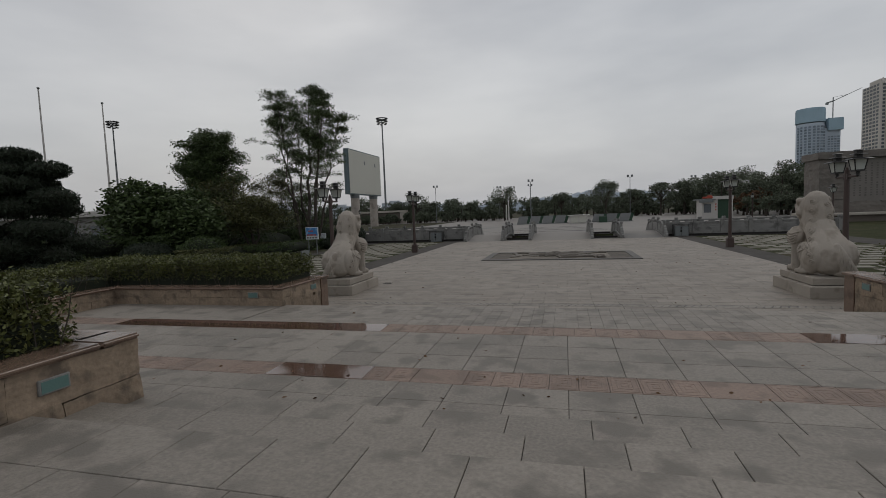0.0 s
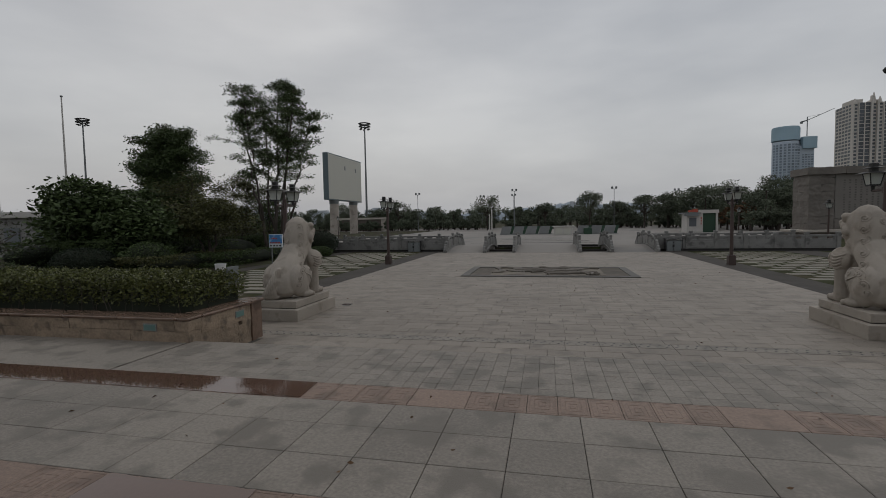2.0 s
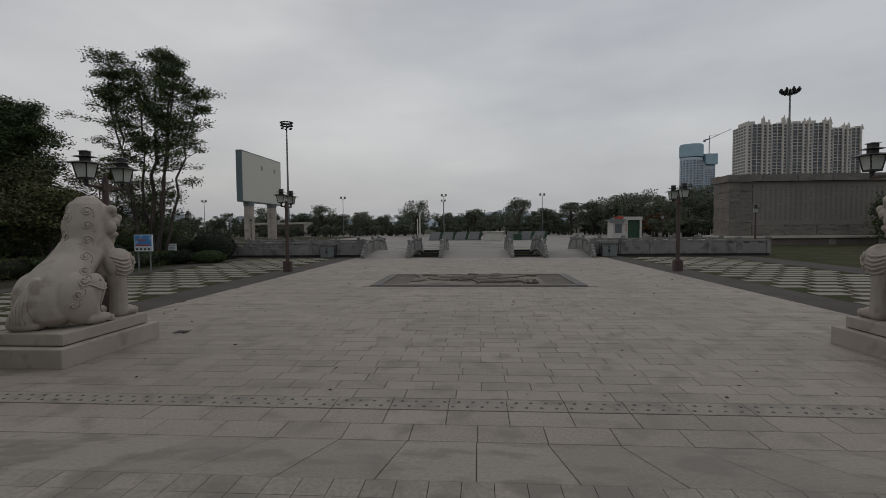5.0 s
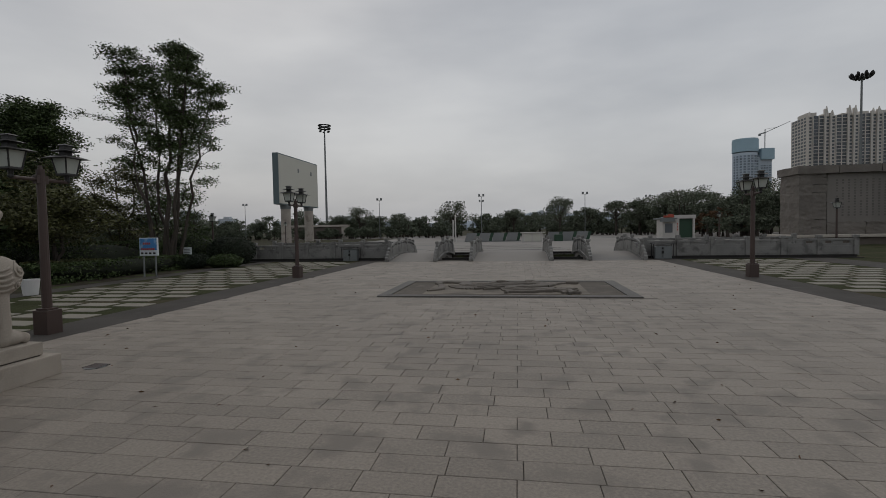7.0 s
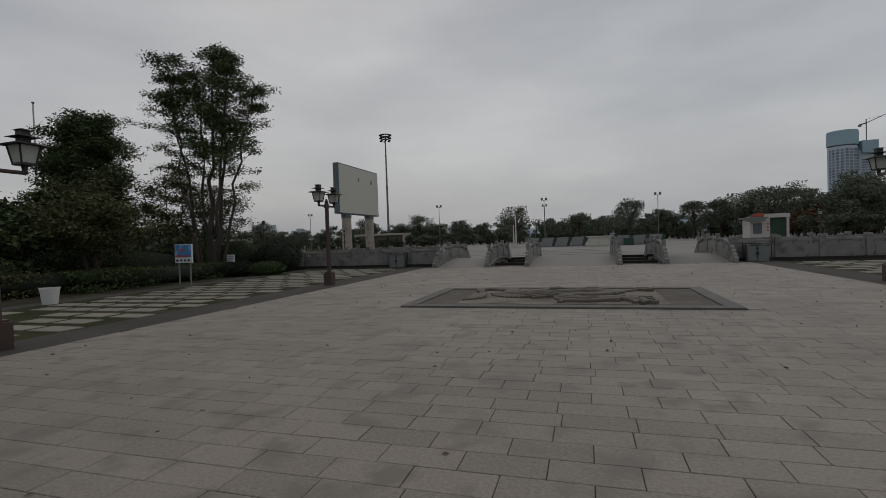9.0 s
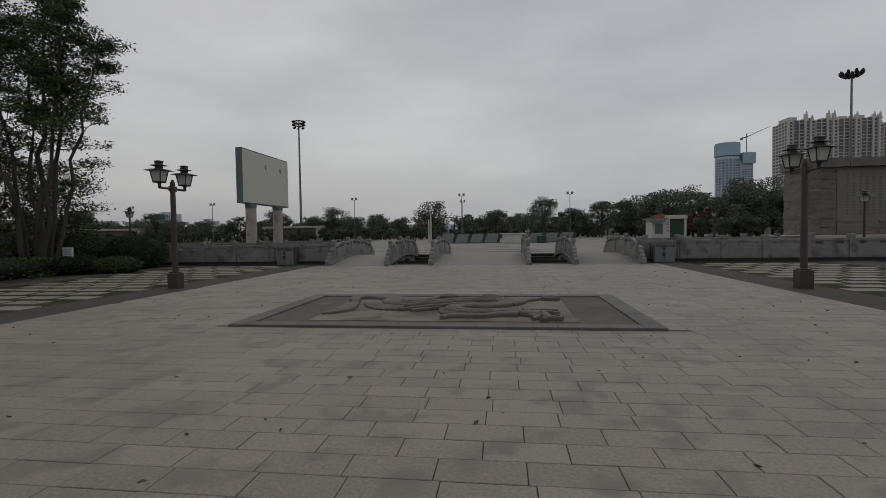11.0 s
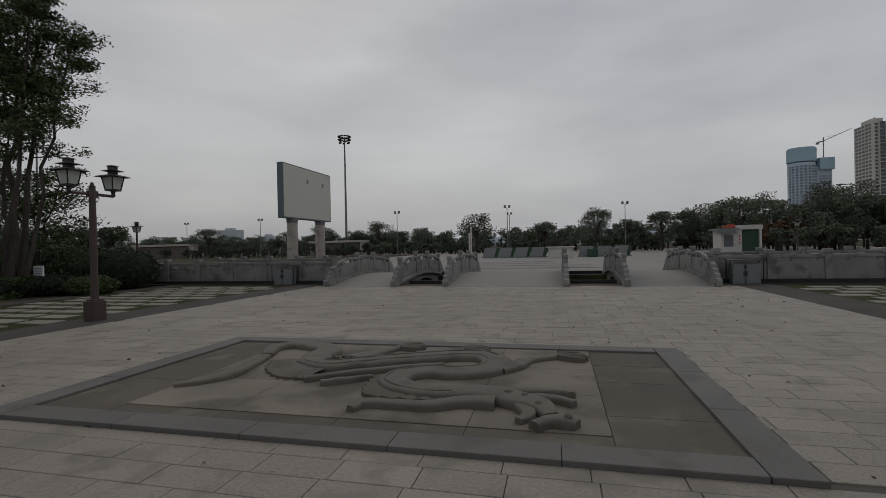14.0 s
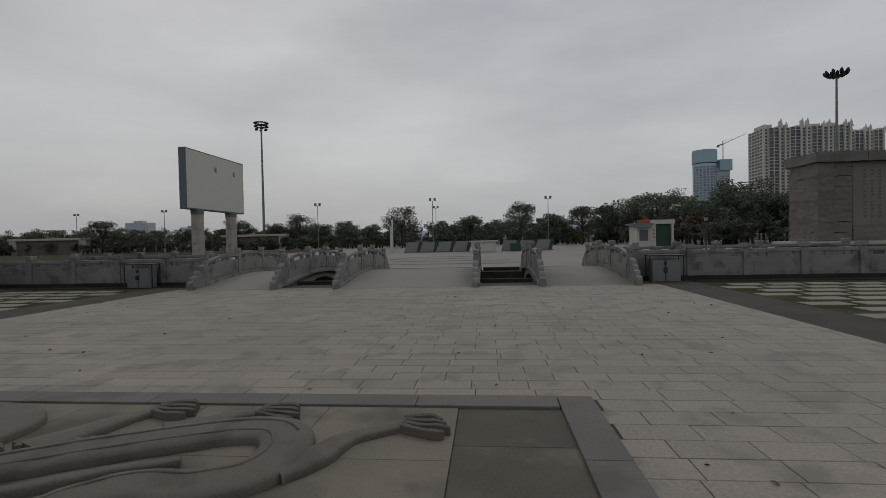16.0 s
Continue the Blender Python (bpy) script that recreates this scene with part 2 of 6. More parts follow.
def tube(bm, pts, radii, seg=8, flat=1.0, square=1.0):
    """A tapered tube along a smoothed line of points."""
    pts = [Vector(p) for p in pts]
    rings = []
    for i, p in enumerate(pts):
        d = (pts[min(i + 1, len(pts) - 1)] - pts[max(i - 1, 0)]).normalized()
        side = d.cross(Vector((0, 0, 1)))
        side = side.normalized() if side.length > 1e-3 else Vector((1, 0, 0))
        up = side.cross(d)
        ring = []
        for k in range(seg):
            a = 2 * math.pi * k / seg
            ring.append(bm.verts.new(p + float(radii[i]) * (math.copysign(abs(math.cos(a)) ** square, math.cos(a)) * side + flat * math.copysign(abs(math.sin(a)) ** square, math.sin(a)) * up)))
        rings.append(ring)
    for r0, r1 in zip(rings, rings[1:]):
        for k in range(seg):
            bm.faces.new((r0[k], r0[(k + 1) % seg], r1[(k + 1) % seg], r1[k]))
    bm.faces.new(rings[0])
    bm.faces.new(list(reversed(rings[-1])))
    return bm


def spline(pts, n=6):
    """Points along a Catmull-Rom curve."""
    p = [Vector(q) for q in pts]
    p = [2 * p[0] - p[1]] + p + [2 * p[-1] - p[-2]]
    res = []
    for i in range(1, len(p) - 2):
        for k in range(n):
            t = k / n
            a, b, c, d = p[i - 1], p[i], p[i + 1], p[i + 2]
            res.append(0.5 * ((2 * b) + (c - a) * t + (2 * a - 5 * b + 4 * c - d) * t * t + (3 * b - a - 3 * c + d) * t ** 3))
    res.append(p[-2])
    return res


def mesh_of(name, bm, mat, smooth=False):
    bmesh.ops.recalc_face_normals(bm, faces=bm.faces)
    me = bpy.data.meshes.new(name)
    bm.to_mesh(me)
    bm.free()
    me.materials.append(mat)
    if smooth:
        for p in me.polygons:
            p.use_smooth = True
    return me


def part(name, bm, mat, parent, label="", smooth=False):
    ob = new(name, mesh_of(name, bm, mat, smooth))
    ob.parent = parent
    if label:
        ob["label"] = label
    return ob


def thing(name, bm, mat, label, category, kind="", group="", smooth=False):
    return tagged(new(name, mesh_of(name, bm, mat, smooth)), label, category, group, kind)


def base(name, at, label, category, group="", kind=""):
    ob = new(name)
    ob.matrix_basis = Matrix.Translation(at)
    ob.empty_display_size = 0.1
    return tagged(ob, label, category, group, kind)


def B():
    return bmesh.new()


def piece_mesh(name, w, d, h, mat, ch=0.004):
    """A stone piece with a chamfered top, its top at z 0."""
    v = []
    for x, y, z in ((w / 2, d / 2, -h), (w / 2, d / 2, -ch), (w / 2 - ch, d / 2 - ch, 0)):
        v += [(-x, -y, z), (x, -y, z), (x, y, z), (-x, y, z)]
    f = [(8, 9, 10, 11)]
    for k in range(4):
        j = (k + 1) % 4
        f += [(k, j, j + 4, k + 4), (k + 4, j + 4, j + 8, k + 8)]
    me = bpy.data.meshes.new(name)
    me.from_pydata(v, [], f)
    me.materials.append(mat)
    return me


def joined(name, src, places, mat, parent, label):
    """Many copies of one small mesh as one part; places are (x, y, z) or (x, y, z, pitch)."""
    sv = np.array([tuple(v.co) for v in src.vertices])
    sf = [tuple(p.vertices) for p in src.polygons]
    vs, fs = [], []
    for i, q in enumerate(places):
        w = sv.copy()
        if len(q) > 3:
            c, s = math.cos(q[3]), math.sin(q[3])
            w = np.stack((w[:, 0], w[:, 1] * c - w[:, 2] * s, w[:, 1] * s + w[:, 2] * c), 1)
        vs.append(w + np.array(q[:3]))
        fs += [tuple(a + i * len(sv) for a in f) for f in sf]
    me = bpy.data.meshes.new(name)
    me.from_pydata(np.concatenate(vs).tolist(), [], fs)
    me.materials.append(mat)
    ob = new(name, me)
    ob.parent = parent
    return tagged(ob, label, kind="stuff")


def leaf_mesh(name, centres, normals_up, size, mat, seed=0, aspect=0.5):
    """Leaves as folded quads, each of its own turn."""
    g = np.random.default_rng(seed)
    c = np.asarray(centres, float)
    n = len(c)
    d = g.normal(size=(n, 3))
    d[:, 2] *= normals_up
    d /= np.linalg.norm(d, axis=1)[:, None] + 1e-9
    e = g.normal(size=(n, 3))
    e -= (e * d).sum(1)[:, None] * d
    e /= np.linalg.norm(e, axis=1)[:, None] + 1e-9
    u = np.cross(d, e)
    s = (size * g.uniform(0.6, 1.35, n))[:, None]
    v = np.stack((c - d * s * 0.5, c + e * s * aspect * 0.5 + u * s * 0.1, c + d * s * 0.5, c - e * s * aspect * 0.5 + u * s * 0.1), 1).reshape(-1, 3)
    me = bpy.data.meshes.new(name)
    me.vertices.add(4 * n)
    me.vertices.foreach_set("co", v.astype(np.float32).ravel())
    me.loops.add(4 * n)
    me.loops.foreach_set("vertex_index", np.arange(4 * n, dtype=np.int32))
    me.polygons.add(n)
    me.polygons.foreach_set("loop_start", np.arange(0, 4 * n, 4, dtype=np.int32))
    me.update(calc_edges=True)
    me.materials.append(mat)
    return me


def leaves(name, centres, up, size, mat, parent, label="", seed=0, aspect=0.5):
    ob = new(name, leaf_mesh(name, centres, up, size, mat, seed, aspect))
    if parent:
        ob.parent = parent
    if label:
        ob["label"] = label
    return ob


def clumps(tips, count, spread, g):
    """Leaf places gathered round the tips of twigs."""
    t = np.asarray(tips, float)
    pick = g.integers(0, len(t), count)
    return t[pick] + np.clip(g.normal(size=(count, 3)), -1.7, 1.7) * np.asarray(spread)


# ---- ground, terrace, plaza ----
HALF = 8.05          # plaza half width
TER, TOP = 0.39, 0.78
RAMP0, RAMP1 = 9.0, 10.4

bm = B()
box(bm, -3000, 3000, -1500, 3500, -3.0, -2.4)
thing("ground_base", bm, M["soil"], "dark earth under the whole park", "ground", "structure")
bm = B()
# the park ground lies round the canal
for a in ((-3000, 3000, -1500, 38.6), (-3000, -19.0, 38.6, 44.2), (19.0, 3000, 38.6, 44.2), (-3000, 3000, 44.2, 3500)):
    box(bm, a[0], a[1], a[2], a[3], -2.4, -0.05)
thing("ground", bm, M["soil"], "dark bare soil with thin patchy grass", "ground", "structure")

bm = B()
box(bm, -HALF, HALF, RAMP1, 38.6, -0.05, -0.014)
plaza = thing("pavement_plaza", bm, M["joint"], "grey granite plaza laid in running bond with dark joints", "pavement", "structure")
bm = B()
box(bm, -26, 22, 44.2, 118, -0.045, 0.0)
box(bm, 22, 60, 62, 118, -0.045, 0.0)
box(bm, -60, 60, 118, 150, -0.045, 0.0)
thing("pavement_far", bm, M["plain"], "wide pale concrete square beyond the canal", "pavement", "structure")
bm = B()
for i in range(5):
    box(bm, -9 + i * 1.2, 7 - i * 1.3, 47 + i * 4.2, 47.25 + i * 4.2, 0.0, 0.006)
thing("drain_strip", bm, M["asphalt"], "dark drainage joints across the far square", "drain", "structure")

for s in (-1, 1):
    bm = B()
    box(bm, s * HALF, s * 9.35, 11.1, 38.2, -0.05, -0.004)
    thing("pavement_strip", bm, M["asphalt"], "dark stone strip along the plaza edge under the lamps", "pavement", "structure")
    bm = B()
    box(bm, s * 9.35, s * 15.2, 11.1, 38.2, -0.048, -0.02)
    lawn = thing("ground_checker", bm, M["grass"], "sparse lawn set with pale stepping slabs in checker rows", "lawn", "structure")
    me = piece_mesh("slab", 0.92, 0.5, 0.04, M["pale_o"], 0.006)
    count = 0
    for j in range(30):
        for i in range(5):
            x, y = 9.95 + 1.14 * i + (0.57 if j % 2 else 0), 11.7 + 0.86 * j
            if x > 15 or y > 37.6 or (s < 0 and random.random() < 0.02):
                continue
            ob = new("slab", me)
            ob.location = (s * x + random.uniform(-0.02, 0.02), y, -0.004 + random.uniform(-0.004, 0.004))
            ob.rotation_euler[2] = random.uniform(-0.02, 0.02)
            ob.parent = lawn
    bm = B()
    box(bm, s * 15.2, s * (16.2 if s < 0 else 17.2), 11.1, 38.2, -0.05, -0.012)
    thing("pavement_path", bm, M["asphalt"], "narrow dark grey stone path beside the checkered lawn", "path", "structure")
bm = B()
box(bm, 17.2, 80, 5, 55, -0.05, -0.02)
thing("ground_lawn", bm, M["grass"], "open mown lawn in front of the monument wall", "lawn", "structure")

# terrace: upper floor, three low steps, middle floor, ramp
STEPS = ((2.35, 0.78), (2.95, 0.653), (3.6, 0.527))
bm = B()
y0 = -14
for y1, z in STEPS:
    box(bm, -12, 12, y0, y1 - 0.012, -0.05, z - 0.014)
    y0 = y1
box(bm, -12, 12, 3.59, RAMP0, -0.05, TER - 0.014)
v = [bm.verts.new(p) for p in ((-12, RAMP0, TER - 0.014), (12, RAMP0, TER - 0.014), (12, RAMP1, -0.014), (-12, RAMP1, -0.014),
                               (-12, RAMP0, -0.05), (12, RAMP0, -0.05), (12, RAMP1, -0.05), (-12, RAMP1, -0.05))]
for f in ((0, 1, 2, 3), (7, 6, 5, 4), (0, 3, 7, 4), (1, 5, 6, 2), (2, 6, 7, 3), (0, 4, 5, 1)):
    bm.faces.new([v[k] for k in f])
terrace = thing("floor_terrace", bm, M["joint"], "stepped terrace of grey granite slabs with pink bands and a ramp", "terrace", "structure")

# ---- planters ----
def planter_run(parent, a, b, z0a, z0b, top, thick=0.3, light_at=()):
    """A wall of split sandstone blocks from a to b (its outer face), with a bullnosed cap."""
    a, b = Vector((*a, 0)), Vector((*b, 0))
    d = (b - a)
    L = d.length
    d.normalize()
    nrm = Vector((d.y, -d.x, 0))
    rows = 2
    k = 0
    for r in range(rows):
        x = 0.0
        while x < L - 0.01:
            w = min(random.uniform(0.75, 1.3), L - x)
            if L - x - w < 0.25:
                w = L - x
            t0 = z0a + (z0b - z0a) * (x + w / 2) / L
            h = (top - 0.07 - t0) / rows
            bm = B()
            c = a + d * (x + w / 2) - nrm * (thick / 2 - random.uniform(0, 0.012))
            rot = Euler((0, 0, math.atan2(d.y, d.x))).to_quaternion()
            low = t0 + h * r - (0.3 if r == 0 else 0)
            m = Matrix.LocRotScale((c.x, c.y, (low + t0 + h * (r + 1)) / 2), rot, (w - 0.008, thick, t0 + h * (r + 1) - low - 0.006))
            bmesh.ops.create_cube(bm, size=1, matrix=m)
            bmesh.ops.subdivide_edges(bm, edges=bm.edges[:], cuts=7, use_grid_fill=True)
            for v in bm.verts:
                v.co += noise.noise_vector(v.co * 4.0) * 0.018 + noise.noise_vector(v.co * 13.0) * 0.009
            part("block", bm, M["sand"], parent)
            x += w
    x = 0.0
    while x < L - 0.01:
        w = min(1.2, L - x)
        bm = B()
        c = a + d * (x + w / 2) - nrm * (thick / 2 + 0.02)
        rot = Euler((0, 0, math.atan2(d.y, d.x))).to_quaternion()
        bmesh.ops.create_cube(bm, size=1, matrix=Matrix.LocRotScale((c.x, c.y, top - 0.035), rot, (w - 0.002, thick + 0.13, 0.06)))
        bmesh.ops.bevel(bm, geom=bm.edges[:], offset=0.022, segments=3, affect="EDGES")
        part("cap_stone", bm, M["cap"], parent, "polished pink-brown granite coping")
        x += w
    for s, z in light_at:
        p = a + d * s + nrm * 0.006
        rot = Euler((0, 0, math.atan2(d.y, d.x))).to_quaternion()
        bm = B()
        bmesh.ops.create_cube(bm, size=1, matrix=Matrix.LocRotScale((p.x, p.y, z), rot, (0.27, 0.03, 0.135)))
        bmesh.ops.bevel(bm, geom=bm.edges[:], offset=0.006, segments=1, affect="EDGES")
        fr = part("light_frame", bm, M["stone"], parent, "stone frame of a step light")
        bm = B()
        p += nrm * 0.012
        bmesh.ops.create_cube(bm, size=1, matrix=Matrix.LocRotScale((p.x, p.y, z), rot, (0.23, 0.012, 0.1)))
        part("light_glass", bm, M["teal"], fr, "teal glass cover of a step light")


def hedge_fill(name, x0, x1, y0, y1, z0, z1, count, label, mat="hedge", size=0.06, seed=1, bare=0.24):
    """A leafy hedge with twigs and an uneven top."""
    g = np.random.default_rng(seed)
    ob = base(name, (0, 0, 0), label, "hedge")
    bm = B()
    for k in range(int((x1 - x0) * (y1 - y0) * 16) + 20):
        x, y = g.uniform(x0, x1), g.uniform(y0, y1)
        tube(bm, [(x, y, z0), (x + g.normal() * 0.06, y + g.normal() * 0.06, z0 + (z1 - z0) * 0.5), (x + g.normal() * 0.1, y + g.normal() * 0.1, z1 - 0.05)], [0.008, 0.006, 0.003], 4)
    part("stem", bm, M["bark"], ob)
    # solid dark block, its colour standing in for shade between the leaves
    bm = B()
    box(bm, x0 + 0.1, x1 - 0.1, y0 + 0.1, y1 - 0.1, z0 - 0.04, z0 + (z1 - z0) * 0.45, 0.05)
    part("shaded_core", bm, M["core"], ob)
    p = np.empty((count, 3))
    p[:, 0], p[:, 1] = g.uniform(x0, x1, count), g.uniform(y0, y1, count)
    hgt = np.array([noise.noise((a * 1.9, b * 1.9, seed)) for a, b in p[:, :2]])
    edge = np.minimum.reduce([p[:, 0] - x0, x1 - p[:, 0], p[:, 1] - y0, y1 - p[:, 1]])
    u = g.uniform(0, 1, count)
    u = np.where(edge < 0.18, u, np.maximum(u, 0.55 + 0.45 * g.uniform(0, 1, count)))
    p[:, 2] = z0 + bare + (z1 - z0 - bare) * u * (0.9 + 0.22 * hgt) + g.normal(size=count) * 0.03
    leaves("foliage", p, 0.7, size, M[mat], ob, "", seed, 0.5)
    return ob


for s, group in ((-1, "planters beside the ramp"), (1, "planters beside the ramp")):
    pl = base("planter", (0, 0, 0), "L-shaped planter of split sandstone with brown granite coping and teal lights", "planter", group)
    def run(a, b, *rest, **kw):
        if s > 0:
            a, b = (-b[0], b[1]), (-a[0], a[1])
            rest = (rest[1], rest[0], *rest[2:])
            L = math.hypot(b[0] - a[0], b[1] - a[1])
            kw["light_at"] = [(L - q, z) for q, z in kw.get("light_at", ())]
        planter_run(pl, a, b, *rest, **kw)
    run((-10.9, 8.88), (-5.88, 8.88), TER, TER, 0.82, light_at=((4.25, 0.63),))
    run((-5.9, 9.19), (-5.9, 10.62), TER - 0.06, 0.02, 0.82, light_at=((1.05, 0.62),))
    run((-10.6, 3.9), (-10.6, 8.875), TER, TER, 0.82)
    bm = B()
    box(bm, s * 6.22, s * 5.88, 10.63, 10.97, -0.02, 0.76, 0.008)
    part("pier", bm, M["cap"], pl, "polished brown granite end pier")
    bm = B()
    box(bm, s * 6.27, s * 5.84, 10.6, 11.01, 0.757, 0.822, 0.02)
    part("cap_stone", bm, M["cap"], pl)
    bm = B()
    box(bm, s * 12.6, s * 6.18, 9.15, 10.95, -0.04, 0.7)
    box(bm, s * 12.6, s * 10.92, 3.9, 9.1, -0.04, 0.7)
    part("soil", bm, M["soil"], pl, "dark planting soil")
    if s < 0:
        hedge_fill("hedge", -12.4, -6.15, 9.3, 10.85, 0.7, 1.47, 46000, "loose green and yellow-tipped hedge growing in the stone planter", seed=3)
        hedge_fill("hedge", -12.4, -10.95, 4.4, 9.2, 0.7, 1.45, 9000, "loose green hedge growing in the planter's side bed", seed=4)
    else:
        hedge_fill("hedge", 6.4, 10, 9.5, 10.9, 0.7, 1.45, 9000, "loose green hedge growing in the stone planter", seed=5)
pl = base("planter", (0, 0, 0), "raised sandstone planter beside the steps with brown granite coping", "planter")
planter_run(pl, (-4.05, -3.0), (-4.05, 3.42), 0.62, 0.38, 1.23, light_at=((5.55, 0.98),))
planter_run(pl, (-4.33, 3.42), (-10.6, 3.42), 0.36, 0.36, 1.23)
bm = B()
box(bm, -10.6, -4.34, -3.0, 3.1, 0.3, 1.1)
part("soil", bm, M["soil"], pl, "dark planting soil")
hedge_fill("hedge", -7.2, -4.36, -1.0, 3.06, 1.1, 1.88, 90000, "dense clipped green hedge in the raised planter", seed=6, size=0.055, bare=0.1)

# ---- lions ----
HEAD_TURN = radians(40)


def turned(p):
    """A point of the head, turned inwards about the neck."""
    c, k, y = math.cos(HEAD_TURN), math.sin(HEAD_TURN), p[1] - 0.2
    return Vector((p[0] * c + y * k, 0.28 - p[0] * k + y * c, p[2]))


def lion_body(side):
    """The rough masses of a seated guardian lion that looks along y."""
    bm = B()

    def e(c, r, rx=0.0, sub=3):
        ball(bm, (side * c[0], c[1], c[2]), r, sub, Euler((rx, 0, 0)).to_quaternion())

    def chain(pts, rx, ry, front=None):
        line = spline(pts, 8)
        t = np.linspace(0, 1, len(line))
        for i, p in enumerate(line):
            w = float(np.interp(t[i], np.linspace(0, 1, len(rx)), rx))
            d = float(np.interp(t[i], np.linspace(0, 1, len(ry)), ry))
            k = len(bm.verts)
            ball(bm, (side * p.x, p.y, p.z), (w, d, d), 2)
            if front is not None:
                bm.verts.ensure_lookup_table()
                for v in bm.verts[k:]:
                    v.co.y = min(v.co.y, front)

    # the upright mane with its flat front, and the face, turned inwards
    chain([(0, 0.2, 1.15), (0, 0.2, 1.3), (0, 0.2, 1.5), (0, 0.22, 1.7)], [0.35, 0.36, 0.35, 0.3], [0.31, 0.34, 0.34, 0.29], 0.44)
    e((0, 0.42, 1.6), (0.26, 0.13, 0.27))                # face
    e((0, 0.55, 1.56), (0.2, 0.13, 0.1))                 # muzzle
    e((0, 0.65, 1.63), (0.1, 0.06, 0.065))               # nose
    e((0, 0.5, 1.36), (0.17, 0.15, 0.07))                # jaw
    e((0, 0.5, 1.27), (0.1, 0.1, 0.1))                   # beard
    for q in (-1, 1):
        e((q * 0.15, 0.52, 1.76), (0.1, 0.09, 0.075))    # brow
        e((q * 0.14, 0.56, 1.69), (0.05, 0.05, 0.045))   # eye
        e((q * 0.2, 0.5, 1.47), (0.07, 0.09, 0.1))       # cheek
    for v in bm.verts:
        v.co = turned((side * v.co.x, v.co.y, v.co.z))
        v.co.x *= side
    # rump, sloping back and chest
    chain([(0, -0.5, 0.3), (0, -0.47, 0.48), (0, -0.32, 0.7), (0, -0.08, 0.88), (0, 0.12, 1.08)], [0.44, 0.45, 0.41, 0.36, 0.34], [0.29, 0.32, 0.3, 0.29, 0.3])
    chain([(0, 0.3, 1.25), (0, 0.42, 1.08), (0, 0.48, 0.92), (0, 0.44, 0.78)], [0.34, 0.35, 0.35, 0.3], [0.25, 0.25, 0.25, 0.2])
    for q in (-1, 1):
        e((q * 0.36, -0.34, 0.42), (0.19, 0.35, 0.4), 0.4)    # haunch
        e((q * 0.42, -0.13, 0.56), (0.14, 0.18, 0.23), -0.3)  # knee
        chain([(q * 0.44, -0.14, 0.5), (q * 0.43, -0.18, 0.3), (q * 0.42, -0.14, 0.1)], [0.12, 0.1, 0.12], [0.16, 0.11, 0.1])
        e((q * 0.42, -0.1, 0.09), (0.14, 0.24, 0.1))      # hind foot
        e((q * 0.34, 0.55, 0.88), (0.17, 0.29, 0.25), -0.3)   # shoulder tuft
        chain([(q * 0.3, 0.5, 0.8), (q * 0.3, 0.55, 0.45), (q * 0.3, 0.55, 0.1)], [0.16, 0.145, 0.155], [0.17, 0.13, 0.14])
        e((q * 0.3, 0.66, 0.09), (0.16, 0.19, 0.105))    # paw
        for k in range(3):
            e((q * 0.3 + (k - 1) * 0.1, 0.8, 0.075), (0.052, 0.07, 0.075), sub=2)
            e((q * 0.42 + (k - 1) * 0.085, 0.11, 0.065), (0.048, 0.075, 0.065), sub=2)
    chain([(-0.2, -0.62, 0.07), (-0.22, -0.78, 0.11), (-0.1, -0.8, 0.4), (0, -0.7, 0.72)], [0.26, 0.2, 0.14, 0.06], [0.09, 0.1, 0.08, 0.05])
    return bm


